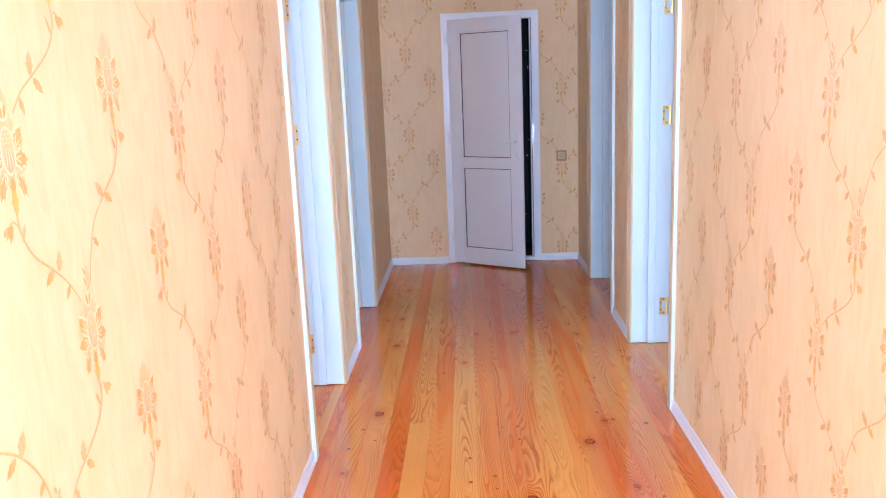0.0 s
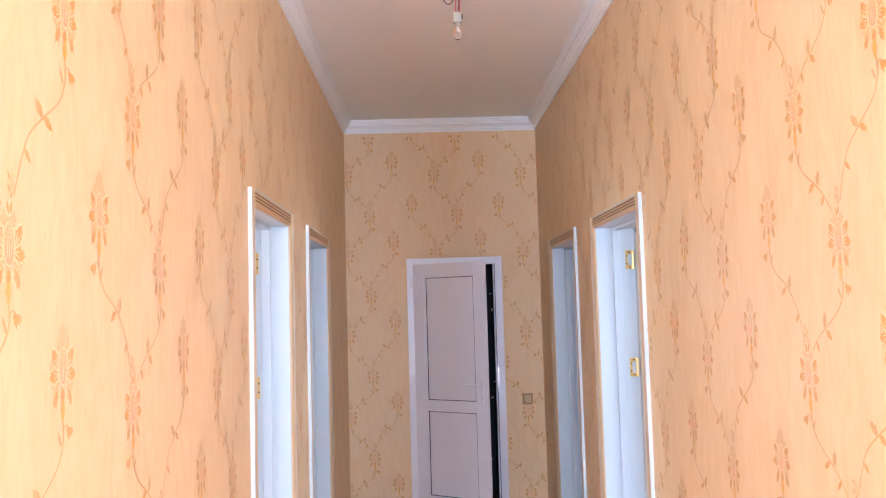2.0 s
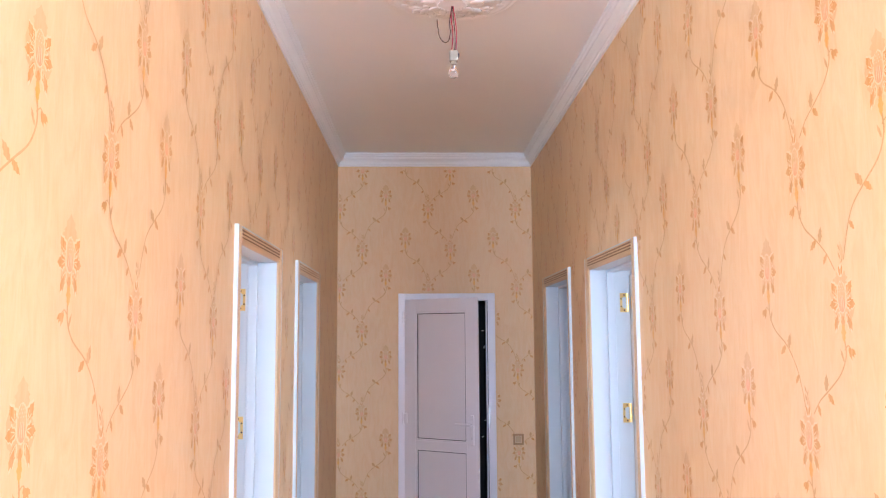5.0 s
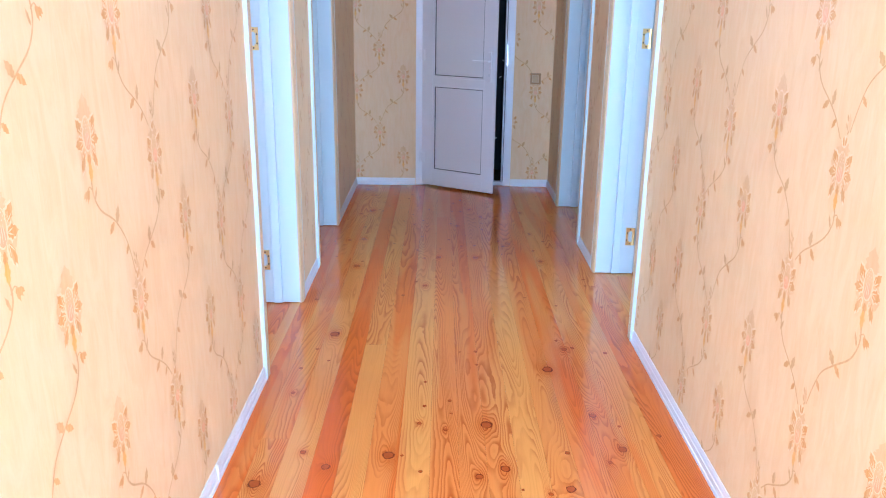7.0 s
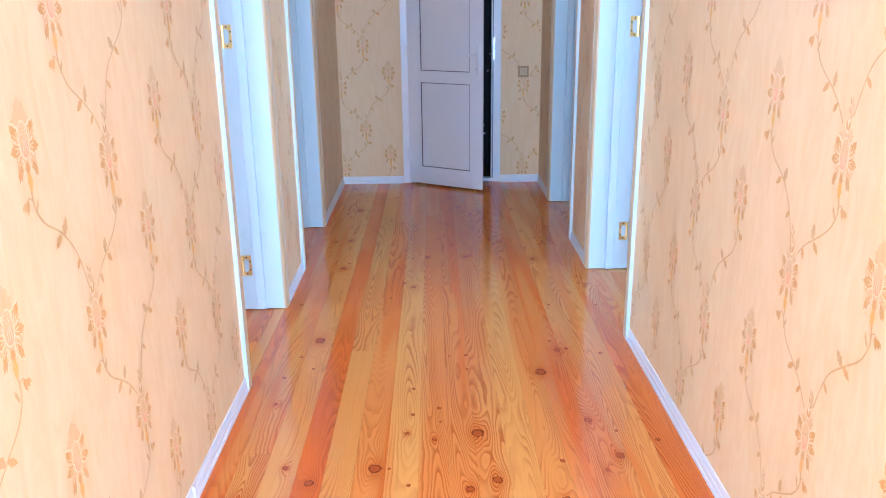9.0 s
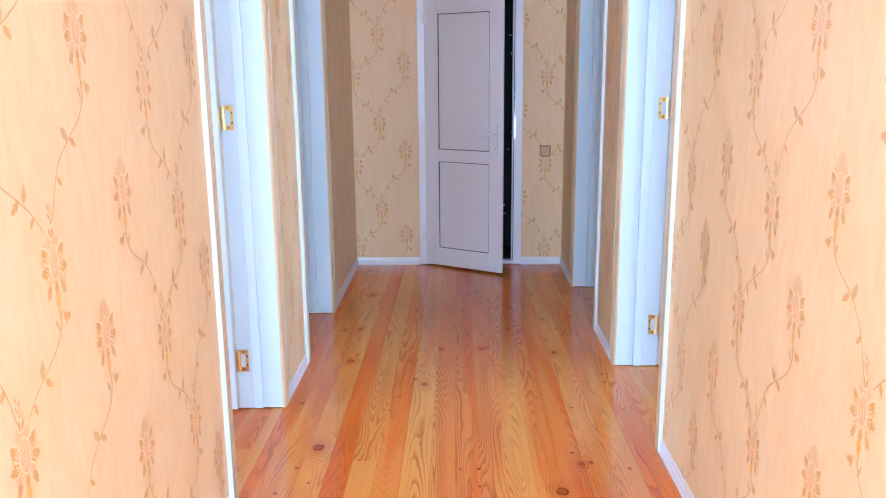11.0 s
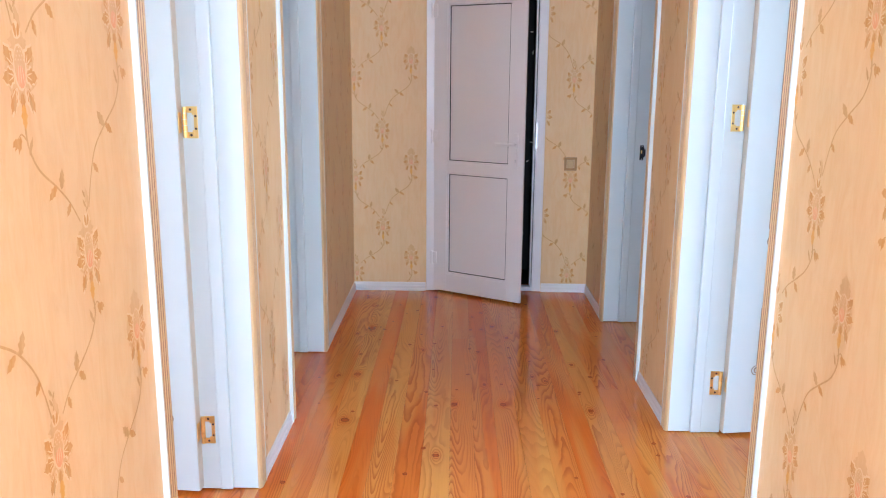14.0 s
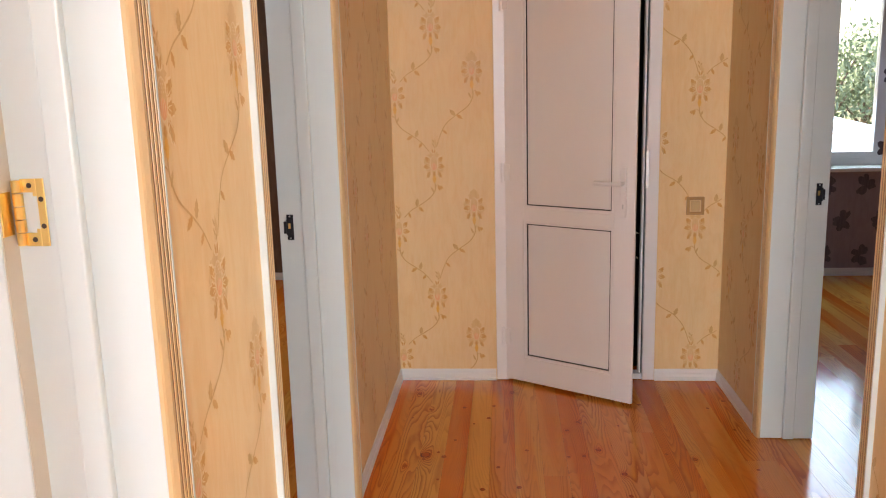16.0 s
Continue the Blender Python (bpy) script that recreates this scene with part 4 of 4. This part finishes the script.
def motif():
    """One repeat of the print, as (ink, level, polygon) about the first flower's middle."""
    rng = random.Random(4)
    out = []
    heads = ((0, 0, 1), (0.187, -0.202, 1), (-0.178, -0.312, -1), (-0.36, 0.093, -1))
    stems = (
        ((0, 0), [(0, -0.078), (0.004, -0.115), (-0.022, -0.155), (-0.072, -0.190), (-0.118, -0.218), (-0.150, -0.250)]),
        ((0.187, -0.202), [(0, -0.078), (0.004, -0.12), (-0.020, -0.165), (-0.075, -0.205), (-0.125, -0.245), (-0.152, -0.295), (-0.172, -0.352)]),
        ((-0.178, -0.312), [(0, -0.078), (0.004, -0.115), (0.030, -0.155), (0.082, -0.190), (0.122, -0.222), (0.155, -0.262)]),
        ((-0.36, 0.093), [(0, -0.078), (0.002, -0.115), (0.028, -0.152), (0.090, -0.190), (0.135, -0.240), (0.158, -0.290), (0.172, -0.335)]))
    for (ox, oz), pts in stems:
        pts = [(ox + a, oz + b2) for a, b2 in pts]
        for q in strip(pts, 0.0054):
            out.append(("ink_stem", 1, q))
    for number, (hx, hz, d) in enumerate(heads):
        def e(ink, lv, x, z, a, b2, rot=0.0, n=8, wob=0.14):
            out.append((ink, lv, ellipse(hx + 1.3 * x, hz + 1.06 * z, 1.25 * a, 1.06 * b2, rot, n, wob, rng)))
        def petal(ink, lv, x, z, ln, wd, rot):
            out.append((ink, lv, leaf_shape(hx + x, hz + z, ln, wd, rot, 7)))
        # ragged pale silhouette with a pointed crown
        e("ink_pale", 0, 0, 0.004, 0.036, 0.046, 0, 17, 0.2)
        petal("ink_pale", 1, 0, 0.030, 0.058 if number in (1, 3) else 0.044, 0.044, 1.57)
        if number in (0, 2):
            e("ink_light", 2, 0, 0.062, 0.011, 0.013, 0, 9)
            e("ink_petal", 3, -0.004, 0.062, 0.003, 0.010, 0.2)
            e("ink_petal", 3, 0.004, 0.062, 0.003, 0.010, -0.2)
            for k in range(4):
                petal("ink_stem", 1, d * 0.003, 0.080 + 0.009 * k, 0.019, 0.006, 1.57 + (0.55 if k % 2 else -0.55))
        for sd in (-1, 1):
            # upper, side and hanging petals: pale rim, tan blade, darker rays
            for x, z, ln, wd, a in ((0.016, 0.012, 0.042, 0.025, 0.95), (0.013, -0.004, 0.040, 0.030, -0.12), (0.012, -0.022, 0.052, 0.021, -1.12)):
                a = a if sd > 0 else math.pi - a
                petal("ink_light", 1, sd * x, z, ln, wd, a)
                petal("ink_petal", 2, sd * (x + 0.004), z, ln * 0.88, wd * 0.78, a)
                for r in (-0.32, 0.32):
                    petal("ink_light", 3, sd * (x + 0.004), z, ln * 0.5, 0.0024, a + r)
            petal("ink_stem", 3, sd * 0.020, -0.036, 0.030, 0.006, -1.3 if sd > 0 else -1.84)
        # cone-like heart: pale rim, blush, dotted tip, ribs below
        e("ink_light", 3, 0, 0.008, 0.0155, 0.034, 0, 13, 0.03)
        e("ink_pale", 4, 0, 0.010, 0.0125, 0.030, 0, 13, 0.03)
        e("ink_core", 5, 0, -0.006, 0.0105, 0.016, 0, 11, 0.05)
        for x in (-0.005, 0.0, 0.005):
            e("ink_light", 6, x, -0.002, 0.0011, 0.016, x * 22, 5, 0.0)
        for k in range(4):
            for x in range(-(3 - k), 4 - k, 2):
                e("ink_light", 6, x * 0.0032, 0.019 + 0.006 * k, 0.0013, 0.0019, 0, 5, 0.0)
        petal("ink_petal", 2, 0, -0.030, 0.032, 0.013, -1.57)
        petal("ink_gold", 3, 0, -0.048, 0.042, 0.016, -1.57)
        # drooping leaf under the head
        for q in strip([(hx, hz - 0.104), (hx + d * 0.014, hz - 0.094), (hx + d * 0.026, hz - 0.102)], 0.0035):
            out.append(("ink_stem", 1, q))
        for k in range(3):
            out.append(("ink_petal", 2, leaf_shape(hx + d * (0.017 + 0.005 * k), hz - 0.097 - 0.002 * k, 0.030 - 0.005 * k, 0.010, -1.2 + 0.3 * k if d > 0 else -1.94 - 0.3 * k)))
        out.append(("ink_stem", 1, leaf_shape(hx - d * 0.004, hz - 0.130, 0.034, 0.008, 1.57 + d * 0.45)))
    for x, z, ln, wd, rot, ink in ((-0.088, -0.196, 0.046, 0.022, 1.45, "ink_stem"), (-0.080, -0.200, 0.040, 0.018, -0.75, "ink_petal"), (-0.128, -0.228, 0.034, 0.014, -1.2, "ink_petal"),
                                   (0.106, -0.410, 0.046, 0.022, 2.3, "ink_stem"), (0.112, -0.406, 0.042, 0.018, -0.6, "ink_petal"), (0.046, -0.475, 0.034, 0.014, -0.8, "ink_petal"),
                                   (-0.082, -0.508, 0.044, 0.020, 1.35, "ink_stem"), (-0.098, -0.500, 0.042, 0.018, -2.5, "ink_petal"), (-0.054, -0.536, 0.032, 0.014, -2.2, "ink_petal"),
                                   (-0.262, -0.105, 0.048, 0.022, 1.2, "ink_stem"), (-0.275, -0.098, 0.042, 0.018, -2.5, "ink_petal"), (-0.214, -0.165, 0.032, 0.014, -2.2, "ink_petal"),
                                   (-0.165, -0.245, 0.05, 0.014, 1.95, "ink_pale"), (0.012, -0.555, 0.05, 0.014, 1.75, "ink_pale")):
        out.append((ink, 2, leaf_shape(x, z, ln * 0.86, wd * 0.82, rot, 7)))
    return out


MOTIF = motif()


def print_on(parent, place, u0, u1, v0, v1, au, av, holes):
    """Lays the repeat over a wall; place(u, v, lift) gives the point. holes: (u0, u1, v0, v1) left bare."""
    b = Build()
    rng = random.Random(9)
    for i in range(math.floor((u0 - au) / PX) - 1, math.ceil((u1 - au) / PX) + 2):
        for j in range(math.floor((v0 - av) / PZ) - 1, math.ceil((v1 - av) / PZ) + 3):
            for order, (ink, lv, pts) in enumerate(MOTIF):
                q = [(au + i * PX + p, av + j * PZ + r) for p, r in pts]
                if any(not (u0 <= p <= u1 and v0 <= r <= v1) for p, r in q):
                    continue
                if any(h0 < p < h1 and g0 < r < g1 for p, r in q for h0, h1, g0, g1 in holes):
                    continue
                b.poly([place(p, r, 0.0004 + 0.00025 * lv + 0.000001 * order) for p, r in q], [tuple(range(len(q)))], ink)
    ob = b.make("printed_vines", fix=False)
    ob.parent = parent
    return tagged(ob, "faded ochre and coral flower vines printed on paper", kind="stuff")


def bare(k):
    return (DOORS[k][2] - CW + 0.002, DOORS[k][3] + CW - 0.002, 0, HEAD + CW - 0.002)


print_on(wall_w, lambda u, v, l: (XL + l, u, v), YM, YF, 0.05, CEIL - 0.09, 2.063, 0.447, [bare("L1"), bare("L2")])
print_on(wall_e, lambda u, v, l: (XR - l, -u, v), -YF, -YM, 0.05, CEIL - 0.09, -1.864, 0.462, [(-b2, -a2, c2, d2) for a2, b2, c2, d2 in (bare("R1"), bare("R2"))])
print_on(wall_n, lambda u, v, l: (u, YF - l, v), XL, XR, 0.05, CEIL - 0.09, -0.434, 2.998 - PZ * 4, [(-0.147, 0.619, 0, 2.003)])


def dark_blooms():
    rng = random.Random(12)
    b = Build()
    for i in range(12):
        for j in range(7):
            cx, cz = 1.15 + i * 0.27 + (j % 2) * 0.13, 0.15 + j * 0.26
            if cx > 4.4 or (1.2 < cx < 2.6 and 0.75 < cz < 2.35):
                continue
            for k in range(6):
                a = k * 1.05 + rng.random()
                pts = ellipse(cx + 0.035 * math.cos(a), cz + 0.045 * math.sin(a), 0.038, 0.024, a, 8, 0.2, rng)
                b.poly([(p, ROOM_N - 0.0006 - 0.0002 * (k % 3), q) for p, q in pts], [tuple(range(8))], "ink_mauve")
    ob = b.make("printed_blooms", wall_ne, fix=False)
    tagged(ob, "large dark blooms printed on mauve paper", kind="stuff")


dark_blooms()


# ---- floor planks ----
EDGES = [-0.63, -0.545, -0.449, -0.349, -0.261, -0.168, -0.069, 0.035, 0.130, 0.222, 0.320, 0.418, 0.512, 0.612, 0.712, 0.812, 0.926]
TONES = [0.62, 0.34, 0.14, 0.86, 0.10, 0.62, 0.14, 0.36, 0.62, 0.40, 0.16, 0.50, 0.72, 0.40, 0.45, 0.62]


def plank_into(b, x0, x1, y0, y1, z=0.0):
    g2, e, d = 0.0002, 0.0003, 0.020
    x0, x1, y0, y1 = x0 + g2, x1 - g2, y0 + g2, y1 - g2
    pts = [(x0, y0, z - d), (x1, y0, z - d), (x1, y1, z - d), (x0, y1, z - d), (x0, y0, z - e), (x1, y0, z - e), (x1, y1, z - e), (x0, y1, z - e),
           (x0 + e, y0 + e, z), (x1 - e, y0 + e, z), (x1 - e, y1 - e, z), (x0 + e, y1 - e, z)]
    b.poly(pts, [(0, 1, 5, 4), (1, 2, 6, 5), (2, 3, 7, 6), (3, 0, 4, 7), (4, 5, 9, 8), (5, 6, 10, 9), (6, 7, 11, 10), (7, 4, 8, 11), (8, 9, 10, 11)], "pine")


# knots: x, y, radius
KNOTS = [(-0.51, 2.324, 0.02), (-0.389, 2.51, 0.01), (-0.301, 2.424, 0.014), (-0.439, 2.013, 0.01), (-0.103, 2.497, 0.02), (-0.114, 1.972, 0.022),
         (0.28, 2.424, 0.016), (0.195, 2.378, 0.013), (0.476, 2.315, 0.016), (0.411, 2.288, 0.008), (0.686, 2.551, 0.016), (0.628, 2.47, 0.008),
         (-0.389, 1.953, 0.02), (0.625, 2.782, 0.013), (-0.448, 2.218, 0.008), (-0.496, 2.932, 0.008), (-0.006, 2.71, 0.008), (0.086, 2.668, 0.008),
         (-0.419, 5.003, 0.016), (-0.507, 4.984, 0.009), (-0.426, 5.731, 0.02), (-0.496, 5.631, 0.008), (0.173, 5.347, 0.01), (-0.022, 5.778, 0.007),
         (0.337, 5.585, 0.01), (0.201, 5.733, 0.008), (0.153, 5.973, 0.008), (0.637, 5.17, 0.01), (0.624, 5.712, 0.01), (0.425, 4.998, 0.008),
         (0.484, 4.94, 0.009), (0.051, 4.653, 0.012), (-0.117, 5.367, 0.008), (-0.515, 6.386, 0.01), (-0.442, 6.191, 0.008), (0.267, 4.656, 0.014),
         (0.645, 4.598, 0.012), (0.207, 6.062, 0.008), (0.263, 5.789, 0.01), (-0.075, 6.406, 0.012), (0.191, 4.886, 0.008), (0.432, 5.213, 0.007),
         (-0.314, 5.87, 0.006), (-0.41, 3.502, 0.022), (0.603, 3.366, 0.014), (0.508, 3.164, 0.021), (-0.409, 4.471, 0.018), (-0.018, 4.16, 0.012),
         (0.233, 2.704, 0.022)]


def knot_plank(b, x0, x1, y0, y1):
    """A plank with a finely divided top from the corridor's mouth on, to carry the grain's swing."""
    x0, x1, y0, y1 = x0 + 0.0002, x1 - 0.0002, y0 + 0.0002, y1 - 0.0002
    n, ys = 9, [y0]
    lo = max(y0, 1.5)
    if lo < y1:
        rows = max(1, round((y1 - lo) / 0.02))
        ys += [lo + (y1 - lo) * k / rows for k in range(1 if lo == y0 else 0, rows + 1)]
    else:
        ys.append(y1)
    pts, faces = [], []
    for y in ys:
        pts += [(x0, y, -0.020)] + [(x0 + (x1 - x0) * k / n, y, 0.0) for k in range(n + 1)] + [(x1, y, -0.020)]
    w = n + 3
    for r in range(len(ys) - 1):
        faces += [(r * w + k, r * w + k + 1, (r + 1) * w + k + 1, (r + 1) * w + k) for k in range(w - 1)]
    b.poly(pts, faces, "pine")


def knot_flow(ob, x0, x1):
    """How far the growth rings bulge, and how red the wood turns, round the knots of one plank."""
    co = np.empty(len(ob.data.vertices) * 3, dtype=np.float32)
    ob.data.vertices.foreach_get("co", co)
    co = co.reshape(-1, 3)
    flow = np.zeros_like(co)
    for i, (x, y, r) in enumerate(KNOTS):
        if not x0 - r < x < x1 + r or r < 0.0075:
            continue
        dx, dy = co[:, 0] - x, co[:, 1] - y
        flow[:, 0] += (280 * r if i % 2 else -280 * r) * np.exp(-((dx / (1.7 * r)) ** 2 + (dy / (4.6 * r)) ** 2))
        flow[:, 1] += np.exp(-((dx / (1.7 * r)) ** 2 + (dy / (3.4 * r)) ** 2))
    a = ob.data.attributes.new("knot_flow", "FLOAT_VECTOR", "POINT")
    a.data.foreach_set("vector", flow.ravel())


def floor_planks():
    rng = random.Random(21)
    for i in range(16):
        stops = [YB]
        y = rng.uniform(-1.0, 6.5)
        if y < YF - 0.6:
            stops.append(y)
        stops.append(YF + 0.2)
        for k in range(len(stops) - 1):
            b = Build()
            knot_plank(b, EDGES[i], EDGES[i + 1], stops[k], stops[k + 1])
            ob = b.make("plank", floor, fix=False)
            knot_flow(ob, EDGES[i], EDGES[i + 1])
            t = min(1, max(0, TONES[i] + rng.uniform(-0.06, 0.06) + (0.10 * (k % 2) - 0.05)))
            ob.color = (1, 1, 1, t)
    # rooms on both sides, a few tones
    for x0, x1, ya in ((ROOM_W, XL, YM), (XR, ROOM_E, YM), (HX0, XL, YB), (XR, HX1, YB)):
        groups = [Build() for _ in range(5)]
        x = x0
        while x < x1 - 0.02:
            e = min(x1, x + 0.098)
            y, yb = ya, (ROOM_N if ya == YM else YM)
            while y < yb - 0.01:
                y2 = min(yb, y + rng.uniform(2.2, 4.0))
                plank_into(groups[rng.randrange(5)], x, e, y, y2)
                y = y2
            x = e
        for k, b in enumerate(groups):
            ob = tagged(b.make("room_planks", floor), kind="stuff")
            ob.color = (1, 1, 1, (0.15, 0.35, 0.5, 0.65, 0.9)[k])


floor_planks()

def knots():
    rng = random.Random(5)
    b = Build()
    small = [(rng.uniform(-0.6, 0.9), rng.uniform(1.7, 6.5), rng.uniform(0.005, 0.010)) for _ in range(80)]
    for x, y, r in KNOTS + small:
        rot = rng.uniform(-0.3, 0.3)
        ox, oy = rng.uniform(-0.25, 0.25) * r, rng.uniform(-0.3, 0.3) * r
        for m, k, st, l, wob in (("knot", 1.0, 1.2, 0.0003, 0.13), ("knot_ring", 0.80, 1.15, 0.0004, 0.12)):
            pts = ellipse(x + ox * (1 - k), y + oy * (1 - k), r * k, r * k * st, rot, 14, wob, rng)
            b.poly([(p, q, l) for p, q in pts], [tuple(range(14))], m)
    tagged(b.make("knots", floor, fix=False), "dark round knots in the pine planks", kind="stuff")


knots()
